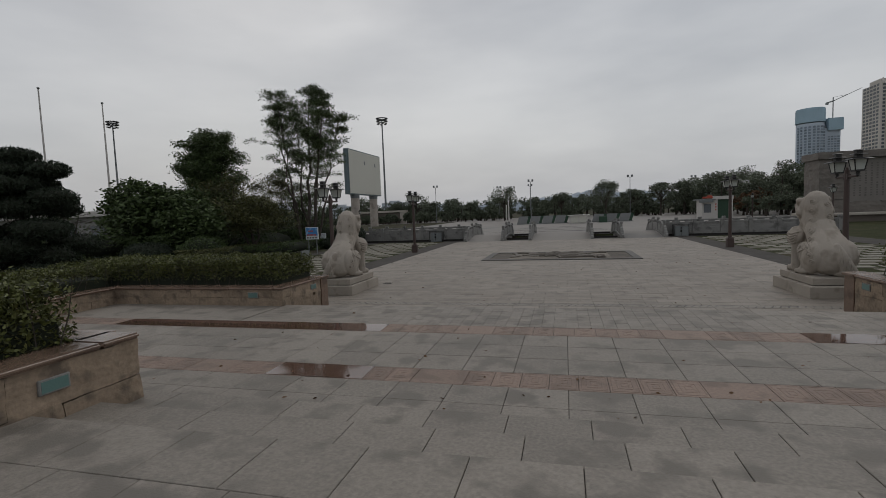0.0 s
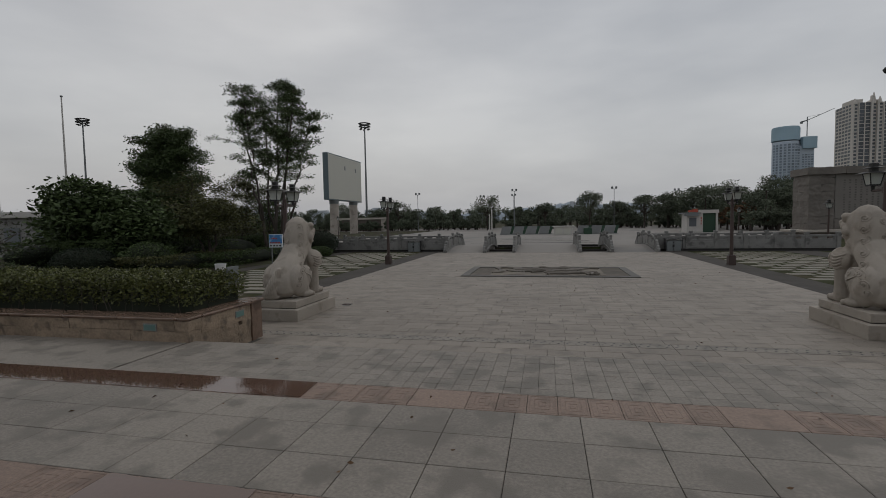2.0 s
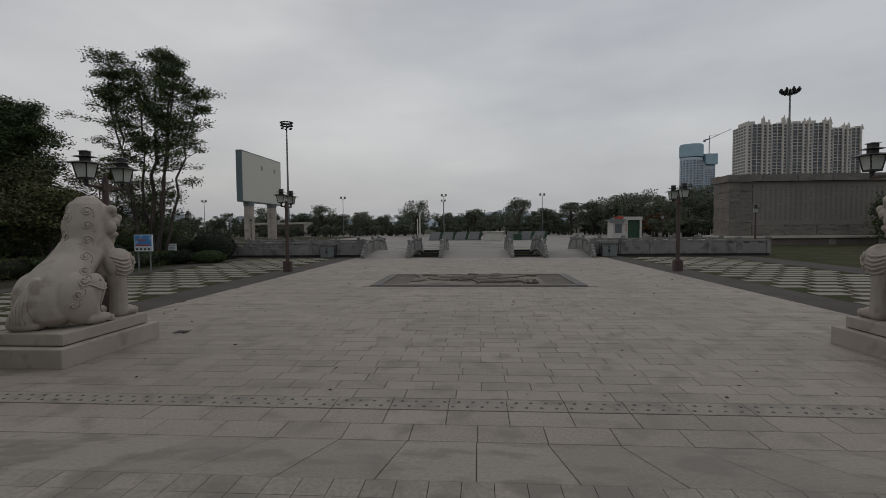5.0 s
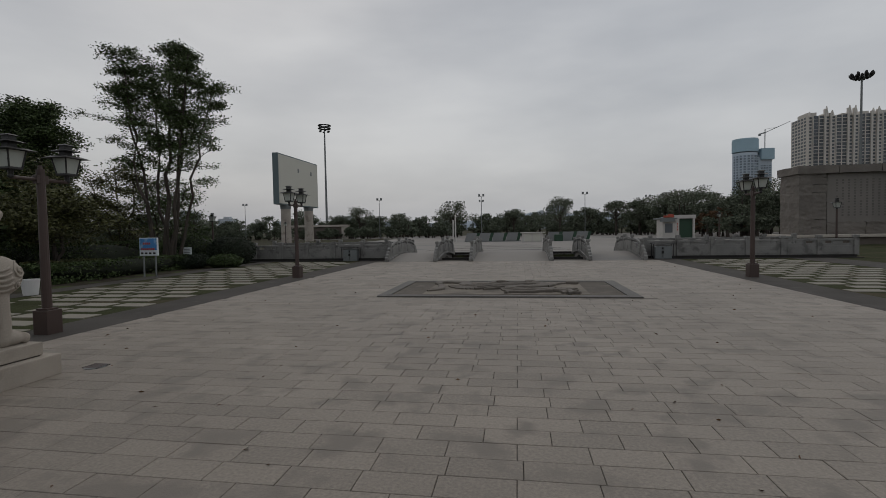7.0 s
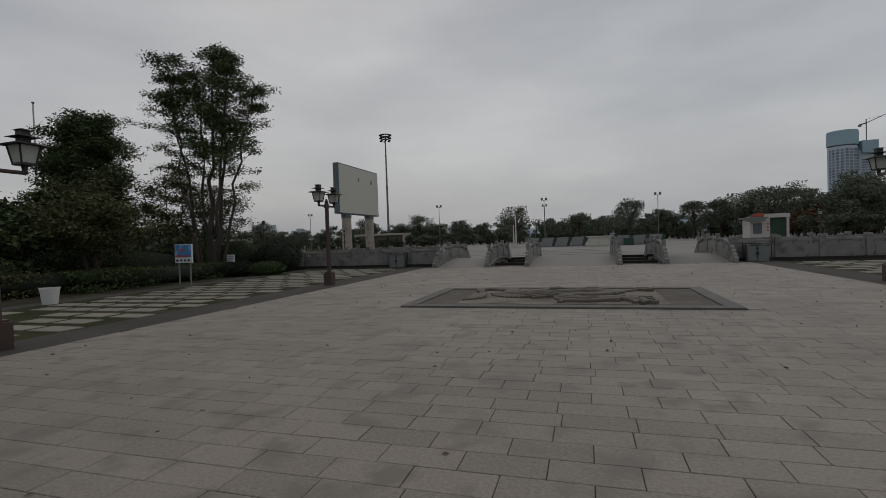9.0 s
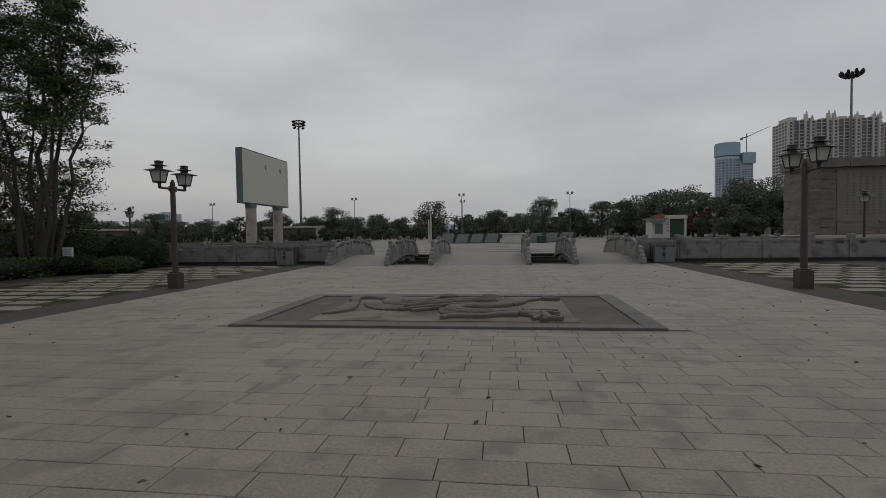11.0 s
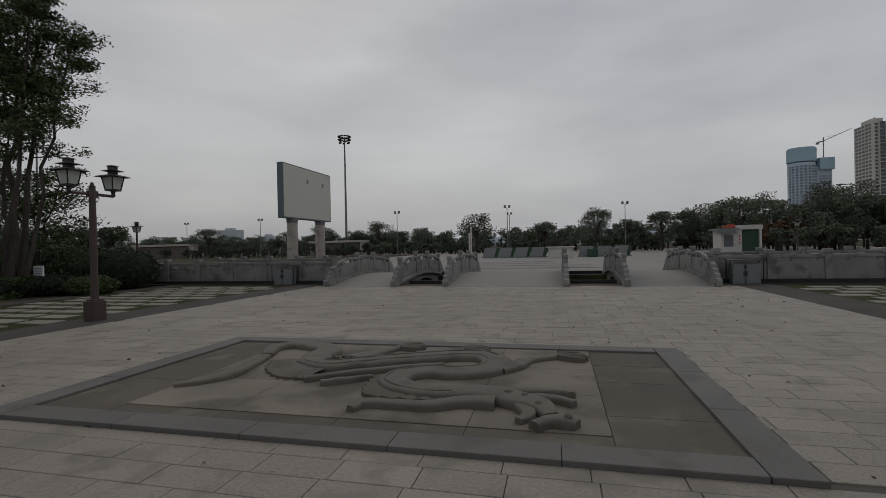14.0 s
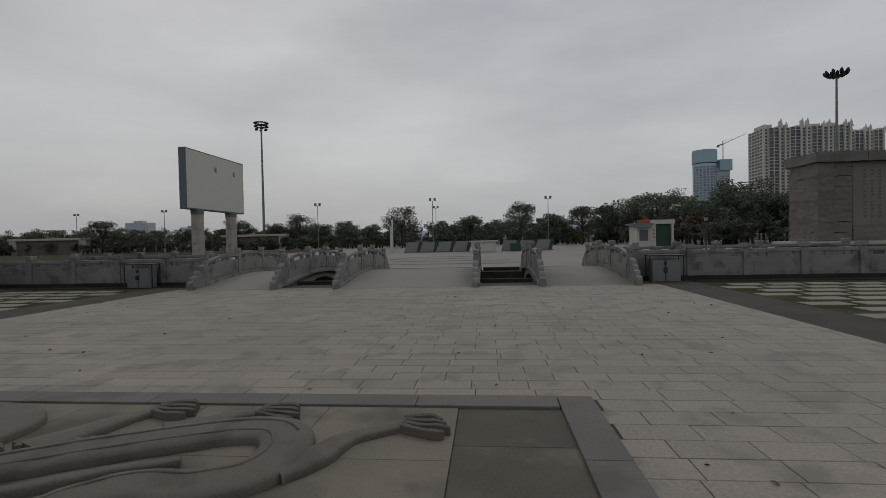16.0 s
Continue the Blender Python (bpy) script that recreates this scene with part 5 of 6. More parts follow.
# ---- trees ----
def branch(bm, a, b, r0, r1, g, n=6, wob=0.06):
    a, b = Vector(a), Vector(b)
    L = (b - a).length
    pts = []
    for i in range(n + 1):
        t = i / n
        w = Vector(g.normal(size=3)) * wob * L * 0.25 * math.sin(math.pi * t)
        pts.append(a.lerp(b, t) + w)
    tube(bm, pts, [r0 + (r1 - r0) * i / n for i in range(n + 1)], 7)
    return pts


def tree(x, y, trunks, label, category="tree", leafmat="leaf", leaf=0.2, count=9000, spread=(0.5, 0.5, 0.25), limbs=16, reach=2.2, start=0.45, seed=1, up=0.5, droop=0.1, sub=4, group="", bias=0.85):
    """Several tapering trunks with limbs, twigs and leaves gathered at the twig ends."""
    g = np.random.default_rng(seed)
    ob = base("tree", (0, 0, 0), label, category, group)
    bm = B()
    tips = []
    for dx, dy, tx, ty, h, r in trunks:
        pts = branch(bm, (x + dx, y + dy, -0.1), (x + tx, y + ty, h), r, r * 0.22, g, 10, 0.05)
        for k in range(limbs):
            t = start + (1 - start) * ((k + g.uniform(0, 1)) / limbs) ** bias
            i = min(int(t * 10), 9)
            p = pts[i].lerp(pts[i + 1], t * 10 - i)
            a = g.uniform(0, 2 * math.pi)
            L = float(reach * (0.55 + 0.6 * g.uniform()) * (1.0 - 0.62 * max(0, (t - 0.55) / 0.45)))
            e = p + Vector((math.cos(a) * L, math.sin(a) * L, L * (0.45 - droop) + 0.2 * g.normal()))
            q = branch(bm, p, e, r * 0.3 * (1.1 - 0.7 * t), 0.008, g, 5, 0.12)
            tips.append(tuple(e))
            for m in range(sub):
                s0 = q[2 + m % 4]
                d = Vector(g.normal(size=3)) * L * 0.33
                d.z = abs(d.z) * 0.5 - droop
                s1 = s0 + d
                tube(bm, [s0, s0.lerp(s1, 0.5) + Vector((0, 0, 0.04)), s1], [0.014, 0.01, 0.005], 4)
                tips.append(tuple(s1))
    part("trunk", bm, M["bark"], ob)
    leaves("crown", clumps(tips, count, spread, g), up, leaf, M[leafmat], ob, "", seed, 0.45)
    return ob


tree(-18.9, 32.6, ((-0.5, 0.1, -2.5, 0.3, 11.0, 0.11), (-0.35, -0.3, -1.7, -0.7, 11.9, 0.12), (-0.1, 0.3, -1.1, 0.7, 11.4, 0.11), (0.05, -0.1, 0.6, 0.2, 12.1, 0.15), (0.25, 0.25, 1.4, 0.6, 12.2, 0.13), (0.4, -0.2, 2.1, -0.4, 11.4, 0.12), (0.55, 0.1, 2.9, 0.5, 10.0, 0.1)),
     "tall slender multi-trunk broadleaf tree with airy dark crown", count=40000, leaf=0.135, limbs=19, reach=1.5, start=0.42, seed=11, spread=(0.22, 0.22, 0.1), sub=6, bias=0.62, droop=0.12)
tree(-22.6, 33.6, ((0, 0, -0.4, 0.2, 6.0, 0.09), (0.1, 0, 0.9, 0.3, 5.6, 0.08), (0, 0.1, -1.6, -0.3, 5.2, 0.07)), "slender sparse young tree between the taller trees", leafmat="leaf2", count=8000, leaf=0.15, limbs=14, reach=1.8, start=0.22, seed=16, spread=(0.3, 0.3, 0.12), sub=6)
tree(-27.2, 32.2, ((-0.5, 0, -1.2, 0, 8.8, 0.16), (0.1, 0.2, 0.1, 0.2, 9.3, 0.18), (0.6, -0.1, 1.4, 0, 8.9, 0.15), (0.2, -0.4, 0.6, -0.5, 8.4, 0.12)),
     "round-crowned multi-trunk broadleaf tree, dense and dark", count=56000, leaf=0.17, limbs=26, reach=2.0, start=0.36, seed=12, spread=(0.3, 0.3, 0.16), sub=6)
tree(-19.6, 26.8, ((0, 0, -0.4, 0.3, 3.6, 0.13), (0.05, 0, 0.9, -0.2, 3.3, 0.1), (0, 0.1, -1.2, -0.4, 3.2, 0.09)),
     "small spreading garden tree with yellowish-olive leaves", leafmat="leaf2", count=12000, leaf=0.17, limbs=12, reach=1.7, start=0.45, seed=13, spread=(0.3, 0.3, 0.18))
tree(-23.5, 29.5, ((0, 0, 0.5, 0.2, 5.2, 0.12), (0.1, 0, -0.9, 0.2, 4.9, 0.1)), "thin half-bare garden tree with reddish sparse leaves", leafmat="leaf2", count=3600, leaf=0.17, limbs=14, reach=1.9, start=0.3, seed=14)
tree(-21.0, 34.8, ((0, 0, 0.5, 0.2, 5.2, 0.08), (0, 0, 1.6, 0.3, 4.8, 0.07), (0, 0, -0.8, 0.3, 5.0, 0.07)), "thin sparse sapling beside the tall tree", count=6000, leaf=0.15, limbs=13, reach=1.8, start=0.3, seed=15, spread=(0.3, 0.3, 0.12))
for i, (x, y, h) in enumerate(((-25.2, 24.3, 4.5), (-27.8, 26.3, 4.6), (-25.5, 29.5, 4.4), (-22.5, 24.5, 3.2))):
    tree(x, y, ((0, 0, 0.3, 0, h, 0.13), (0.2, 0, 1.0, 0.4, h * 0.9, 0.1), (-0.2, 0, -1.0, -0.2, h * 0.92, 0.1)), "low dense garden tree with long dark leaves", count=9000, leaf=0.3, limbs=11, reach=1.7, start=0.25, seed=20 + i, spread=(0.35, 0.35, 0.22), group="garden trees")
tree(-24.2, 18.0, ((0, 0, 0.2, 0, 3.2, 0.1), (0, 0, 0.9, 0.2, 2.9, 0.08), (0, 0, -0.8, 0, 3.0, 0.08)), "small bare-branched garden tree with few leaves", count=500, leaf=0.14, limbs=12, reach=1.3, start=0.35, seed=31)

# cloud-pruned pine
pn = base("cloud_pruned_pine", (0, 0, 0), "dark cloud-pruned garden pine in layered pads", "tree")
g = np.random.default_rng(40)
bm = B()
trunk = branch(bm, (-16.4, 10.9, -0.1), (-16.1, 10.7, 4.5), 0.2, 0.05, g, 10, 0.12)
pads = []
for k in range(30):
    t = 0.12 + 0.86 * k / 29
    p = trunk[min(10, int(t * 10))]
    a = k * 2.4
    R = (1.9 if k % 2 else 0.9) * (1 - 0.62 * t)
    c = Vector((p.x + R * math.cos(a), p.y + R * math.sin(a), p.z + 0.15))
    branch(bm, p, c, 0.06, 0.03, g, 4)
    pads.append((c, 0.95 * (1 - 0.35 * t)))
pads.append((Vector((-16.1, 10.7, 4.6)), 0.6))
part("trunk", bm, M["bark"], pn)
# dark bodies inside the pads paint the shade behind the needles
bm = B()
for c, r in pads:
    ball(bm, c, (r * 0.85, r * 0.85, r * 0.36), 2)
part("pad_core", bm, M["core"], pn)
pts = []
for c, r in pads:
    d = g.normal(size=(1300, 3))
    d /= np.linalg.norm(d, axis=1)[:, None]
    pts.append(np.array(c) + d * np.array((r, r, r * 0.45)) * g.uniform(0.8, 1.05, (1300, 1)))
leaves("needles", np.concatenate(pts), 1.5, 0.13, M["pine"], pn, "", 41, 0.25)


def shrub(x, y, r, h, label, mat="hedge", n=5000, seed=50, leaf=0.1, boxy=False):
    g = np.random.default_rng(seed)
    ob = base("shrub", (0, 0, 0), label, "shrub", "clipped shrubs")
    # inner body coloured near black in place of the shrub's own shade
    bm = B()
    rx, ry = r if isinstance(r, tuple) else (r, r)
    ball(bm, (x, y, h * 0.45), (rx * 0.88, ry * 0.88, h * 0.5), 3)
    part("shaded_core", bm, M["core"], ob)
    d = g.normal(size=(n, 3))
    if boxy:
        d = np.sign(d) * np.abs(d) ** 0.45
    d /= np.abs(d).max(1)[:, None] if boxy else np.linalg.norm(d, axis=1)[:, None]
    lump = 1 + 0.09 * np.array([noise.noise((q[0] * 2.5 + seed, q[1] * 2.5, q[2] * 2.5)) for q in d])
    p = np.array((x, y, h * 0.45)) + d * np.array((rx, ry, h * 0.56)) * (lump * g.uniform(0.9, 1.04, n))[:, None]
    leaves("foliage", p[p[:, 2] > -0.03], 0.8, leaf, M[mat], ob, "", seed, 0.5)


for i, (x, y, r, h) in enumerate(((-17.3, 36.3, 1.35, 1.75), (-20.2, 36.2, 1.7, 1.9), (-16.0, 33.6, 0.9, 0.7), (-18.2, 33.4, 1.2, 0.8), (-23.2, 36.5, 1.5, 1.8), (-20.5, 23.2, 1.2, 1.5),
                                  (-23.0, 21.8, 1.4, 1.3), (-18.0, 12.8, 0.9, 1.9), (-22.0, 15.8, 1.2, 0.9), (-27, 17.5, 1.6, 1.1), (12.0, 12.6, 0.9, 1.0))):
    shrub(x, y, r, h, "rounded clipped dark green shrub on bare soil", "leaf" if i % 3 else "pine", 5200, 60 + i)
for i, (x, y, rx, ry, h) in enumerate(((-18.6, 29.5, 0.8, 4.2, 0.75), (-19.8, 25.2, 0.9, 3.6, 0.8), (-21.5, 30.5, 1.6, 3.6, 1.5), (-24, 26.5, 1.6, 4.2, 1.6), (-30, 27, 1.8, 4.5, 1.5))):
    shrub(x, y, (rx, ry), h, "long low clipped green hedge on bare soil", "leaf2" if i == 1 else "leaf", 9000, 80 + i, 0.11, True)
bm = B()
ball(bm, (-17.6, 11.2, 0.35), (0.8, 0.6, 0.6), 3)
for v in bm.verts:
    v.co += noise.noise_vector(v.co * 2.0) * 0.09
thing("boulder", bm, M["rock"], "rounded grey garden boulder on soil", "rock", smooth=True)

# old pavilion wall and rail fence at the park's edge
bl = base("park_building", (0, 0, 0), "low grey rendered building with a flat parapet behind the garden", "building")
bm = B()
box(bm, -52, -38, 33, 40, -0.1, 3.2, 0.05)
part("wall", bm, M["stone"], bl)
bm = B()
box(bm, -52.4, -37.6, 32.6, 40.4, 3.2, 3.7, 0.05)
part("parapet", bm, M["white"], bl)
for i in range(4):
    bm = B()
    box(bm, -50.5 + i * 3.3, -48.9 + i * 3.3, 32.9, 33.1, 0.9, 2.4, 0.03)
    part("window", bm, M["towerglass"], bl)
fe = base("rail_fence", (0, 0, 0), "dark wooden rail fence among the garden trees", "fence")
for i in range(13):
    bm = B()
    box(bm, -38 + i * 1.3 - 0.07, -38 + i * 1.3 + 0.07, 30.9, 31.04, -0.06, 1.2, 0.01)
    part("post", bm, M["bark"], fe)
for z in (0.5, 1.0):
    bm = B()
    box(bm, -38.2, -22.2, 30.94, 31.0, z, z + 0.09)
    part("rail", bm, M["bark"], fe)

# far tree belt
def umbrella(x, y, h, R, seed, mat="far", dens=2800):
    g = np.random.default_rng(seed)
    ob = base("tree", (0, 0, 0), "far flat-topped broadleaf tree at the square's edge", "tree", "far single trees")
    bm = B()
    tips = []
    branch(bm, (x, y, -0.1), (x, y, h * 0.55), 0.22, 0.15, g, 4)
    for k in range(16):
        a, t = k * 2.4, g.uniform(0.35, 1)
        e = (x + R * t * math.cos(a), y + R * t * math.sin(a), h * (0.98 - 0.4 * t * t) - g.uniform(0, 0.3) * h * 0.5)
        branch(bm, (x, y, h * g.uniform(0.35, 0.55)), e, 0.1, 0.03, g, 4)
        tips.append(e)
    part("trunk", bm, M["bark"], ob)
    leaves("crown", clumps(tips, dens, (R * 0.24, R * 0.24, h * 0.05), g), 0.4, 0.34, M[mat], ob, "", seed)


for i, (x, y, h, R) in enumerate(((-13.5, 112, 8.2, 3.0), (9.5, 116, 8.6, 3.0), (-0.5, 118, 6.8, 2.2), (-40, 128, 8.3, 3.2), (-82, 120, 7.5, 3.5), (21, 115, 7.6, 2.6), (26, 116, 7.6, 2.6), (30, 112, 8.8, 2.4), (16.5, 122, 6.6, 2.6), (-56, 130, 8, 3.2))):
    umbrella(x, y, h, R, 200 + i)


def belt(name, x0, x1, y0, y1, h0, h1, n, label, mat="far", per=840, seed=300, leaf=0.5):
    """A belt of far trees: uneven crowns of leaf clumps on stems."""
    g = np.random.default_rng(seed)
    ob = base(name, (0, 0, 0), label, "trees", kind="stuff")
    bm, pts = B(), []
    for k in range(n):
        x, y, h = g.uniform(x0, x1), g.uniform(y0, y1), g.uniform(h0, h1)
        rod(bm, (x, y, -0.1), (x, y, h * 0.7), 0.2, 0.08, 5)
        for c in range(12):
            R = h * 0.3
            t = g.uniform(0.28, 0.93)
            wide = 0.75 * math.sqrt(max(0.05, 1 - ((t - 0.5) / 0.5) ** 2))
            o = np.array((x, y, 0)) + np.array((g.normal() * R * wide, g.normal() * R * wide * 0.8, h * t))
            pts.append(o + np.clip(g.normal(size=(per // 12, 3)), -1.5, 1.5) * np.array((R * 0.27, R * 0.27, R * 0.17)))
    a = part("trunk", bm, M["bark"], ob)
    a["kind"] = "stuff"
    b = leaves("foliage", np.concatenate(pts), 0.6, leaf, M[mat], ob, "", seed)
    b["kind"] = "stuff"


belt("tree_belt", -160, 60, 128, 150, 4.0, 6.6, 330, "far belt of dark park trees behind the square", seed=301, per=770, leaf=0.4)
belt("tree_belt", -150, 40, 118, 126, 1.8, 3.0, 200, "low far shrubs along the square's edge", seed=302)
belt("tree_belt", 26, 62, 96, 122, 5.0, 10.5, 34, "tall dark trees behind the gatehouse", per=2200, seed=303, leaf=0.34)
belt("tree_belt", 34, 50, 86, 96, 6.5, 9.5, 12, "tall dark trees beside the monument", per=2600, seed=304, leaf=0.34)
belt("tree_belt", 22, 60, 84, 90, 2.2, 3.2, 40, "low dark shrubs below the far trees", per=600, seed=305, leaf=0.34)
belt("tree_belt", 30, 37, 92, 96, 3.5, 5.0, 5, "rust-brown autumn trees among the far greenery", mat="rust", seed=306, leaf=0.5)
belt("tree_belt", -190, -112, 70, 116, 3.0, 6.0, 60, "far trees beyond the garden", seed=307)
belt("tree_belt", -70, -40, 44, 60, 3.0, 4.6, 30, "trees at the garden's far edge", seed=308, leaf=0.5)
belt("tree_belt", 60, 160, 96, 150, 6.5, 10.5, 60, "dark trees behind the monument wall", seed=309)
tree(38.0, 52.0, ((0, 0, 0.2, 0, 4.2, 0.12), (0.1, 0, 0.9, 0.3, 3.9, 0.1), (-0.1, 0, -0.8, 0, 4.0, 0.1)), "dense dark tree in front of the monument wall", count=8000, leaf=0.24, limbs=10, reach=1.6, start=0.25, seed=33)

# thin far light poles
lp = base("square_lamp", (0, 0, 0), "thin grey light pole with two arms on the far square", "street lamp", "far square lamps")
bm = B()
rod(bm, (0, 0, 0), (0, 0, 8.6), 0.09, 0.05, 8)
part("pole", bm, M["mast"], lp)
for s in (-1, 1):
    bm = B()
    rod(bm, (0, 0, 8.5), (s * 0.4, 0, 8.75), 0.04, seg=6)
    box(bm, s * 0.42 - 0.2, s * 0.42 + 0.2, -0.15, 0.15, 8.6, 9.1, 0.03)
    part("lamp_head", bm, M["mast"], lp)
lp.matrix_basis = Matrix.Translation((-7, 108, 0))
for x, y in ((14, 110), (-30, 112), (-17, 130), (30, 125), (38, 130), (-66, 118), (-90, 122), (-8.5, 128)):
    copy_thing(lp, Matrix.Translation((x, y, 0)))
for x, y, h in ((-9.2, 80, 3.2), (-8.6, 78, 3.9)):
    bo = base("bollard_light", (0, 0, 0), "white slender post light on the far square", "post light", "post lights")
    bm = B()
    rod(bm, (x, y, 0), (x, y, h), 0.11, 0.09, 8)
    part("pole", bm, M["white"], bo)
    bm = B()
    rod(bm, (x, y, h), (x, y, h + 0.12), 0.13, 0.05, 8)
    part("cap", bm, M["white"], bo)

# ---- sign, bin, notice ----
sg = base("notice_sign", (0, 0, 0), "blue and white park notice sign on two posts", "sign")
for x in (-16.2, -15.6):
    bm = B()
    rod(bm, (x, 27.9, -0.06), (x, 27.9, 1.0), 0.035, seg=8)
    part("post", bm, M["mast"], sg)
bm = B()
box(bm, -16.35, -15.45, 27.84, 27.92, 0.95, 1.75, 0.01)
part("board", bm, M["signwhite"], sg, "white sign board")
bm = B()
box(bm, -16.32, -15.48, 27.825, 27.838, 1.2, 1.72)
part("print", bm, M["blue"], sg, "blue sky print")
bm = B()
for z, n in ((1.45, 4), (1.2, 7)):
    for i in range(n):
        box(bm, -16.25 + i * 0.1 + (0.1 if n == 4 else 0), -16.18 + i * 0.1 + (0.1 if n == 4 else 0), 27.812, 27.823, z, z + 0.09)
part("writing", bm, M["red"], sg, "red lettering, not legible")
bm = B()
for i in range(4):
    box(bm, -16.25 + i * 0.2, -16.15 + i * 0.2, 27.812, 27.836, 1.02, 1.1)
part("mark", bm, M["black"], sg)
bn = base("plastic_bin", (0, 0, 0), "white plastic tub standing on the bare soil", "bin")
bm = B()
bmesh.ops.create_cone(bm, cap_ends=False, segments=24, radius1=0.2, radius2=0.26, depth=0.5, matrix=pose(-15.35, 22.1, 0.24))
bmesh.ops.create_cone(bm, cap_ends=True, segments=24, radius1=0.19, radius2=0.2, depth=0.03, matrix=pose(-15.35, 22.1, 0.01))
part("tub", bm, M["plastic"], bn)
bm = B()
bmesh.ops.create_cone(bm, cap_ends=False, segments=24, radius1=0.275, radius2=0.275, depth=0.04, matrix=pose(-15.35, 22.1, 0.48))
bmesh.ops.create_cone(bm, cap_ends=False, segments=24, radius1=0.245, radius2=0.245, depth=0.04, matrix=pose(-15.35, 22.1, 0.48))
part("rim", bm, M["plastic"], bn)
nt = base("notice_board", (0, 0, 0), "small white plant notice on a stake", "sign")
bm = B()
box(bm, -18.15, -17.65, 33.0, 33.04, 0.75, 1.15, 0.006)
part("board", bm, M["signwhite"], nt)
bm = B()
rod(bm, (-17.9, 33.06, -0.06), (-17.9, 33.06, 0.95), 0.025, seg=6)
part("post", bm, M["mast"], nt)
bm = B()
for k in range(3):
    box(bm, -18.08, -17.72, 32.99, 32.998, 0.84 + 0.09 * k, 0.87 + 0.09 * k)
part("writing", bm, M["cabinet"], nt, "grey lines of writing, not legible")
sp = base("plant_label", (0, 0, 0), "weathered grey plant label on a stake in the hedge", "sign")
bm = B()
box(bm, -6.38, -6.34, 10.55, 10.9, 1.15, 1.5, 0.004)
part("plate", bm, M["cabinet"], sp)
bm = B()
rod(bm, (-6.36, 10.7, 0.66), (-6.36, 10.7, 1.2), 0.015, seg=6)
part("stake", bm, M["mast"], sp)

# ---- paving pieces ----
def lay(parent, name, w, d, rows, mat_o, mat_j, label, near, h=0.03, gap=0.006, ch=0.004):
    """Rows are (y, z, x offset, half width, pitch); near(x, y) says which lie by the walked line."""
    mo = piece_mesh(name, w - gap, d - gap, h, mat_o, ch)
    mj = piece_mesh(name + "_far", w - gap, d - gap, h, mat_j, ch)
    rest, made = [], 0
    for y, z, off, half, pitch in rows:
        x = -half + off
        while x < half - 0.02:
            c = x + w / 2
            if -half - 0.01 <= c - w / 2 and c + w / 2 <= half + 0.01:
                dz = random.uniform(-0.0022, 0.0)
                if near(c, y) and made < 300:
                    ob = new(name, mo)
                    ob.location = (c, y, z + dz)
                    ob.rotation_euler = (pitch + random.uniform(-0.0015, 0.0015), random.uniform(-0.0015, 0.0015), 0)
                    ob.parent = parent
                    made += 1
                else:
                    rest.append((c, y, z + dz, pitch))
            x += w
    if rest:
        joined(name + "_field", mj, rest, mat_j, parent, label)


PW, PD = 0.60, 0.30
RX, RY0, RY1 = 3.6, 21.9, 25.88


def field_of(name, rects, mat, parent, label, h=0.03, ch=0.004):
    """Chamfered stone pieces from (x0, x1, y0, y1, z) as one part."""
    vs, fs = [], []
    for x0, x1, y0, y1, z in rects:
        q = len(vs)
        for e, k in ((0, z - h), (0, z - ch), (ch, z)):
            vs += [(x0 + e, y0 + e, k), (x1 - e, y0 + e, k), (x1 - e, y1 - e, k), (x0 + e, y1 - e, k)]
        fs.append((q + 8, q + 9, q + 10, q + 11))
        for k in range(4):
            j = (k + 1) % 4
            fs += [(q + k, q + j, q + j + 4, q + k + 4), (q + k + 4, q + j + 4, q + j + 8, q + k + 8)]
    me = bpy.data.meshes.new(name)
    me.from_pydata(vs, [], fs)
    me.materials.append(mat)
    ob = new(name, me)
    ob.parent = parent
    return tagged(ob, label, kind="stuff")


def plaza_pavers():
    mo = piece_mesh("paver", PW - 0.006, PD - 0.006, 0.03, M["paver_o"])
    rects, made, k = [], 0, 0
    y = 11.5
    while y < 36.8:
        x = -HALF - PW / 2 * (k % 2) - 0.25 * (k % 5 == 3)
        while x < HALF:
            a, b, c, d = max(x, -HALF), min(x + PW, HALF), y, y + PD
            x += PW
            if b - a < 0.05:
                continue
            if b > -RX and a < RX and d > RY0 and c < RY1:
                if d > RY1 + 0.03:
                    c = RY1
                elif c < RY0 - 0.03:
                    d = RY0
                elif a < -RX - 0.05:
                    b = -RX
                elif b > RX + 0.05:
                    a = RX
                else:
                    continue
            z = random.uniform(-0.003, 0.0)
            if -2.2 < a < 3.2 and 12.0 < y < 18.0 and made < 300:
                ob = new("paver", mo)
                ob.location = ((a + b) / 2, (c + d) / 2, z)
                ob.rotation_euler = (random.uniform(-0.002, 0.002), random.uniform(-0.002, 0.002), 0)
                ob.parent = plaza
                made += 1
            else:
                rects.append((a + 0.003, b - 0.003, c + 0.003, d - 0.003, z))
        y += PD
        k += 1
    field_of("paver_field", rects, M["paver"], plaza, "grey granite pavers in running bond")


plaza_pavers()

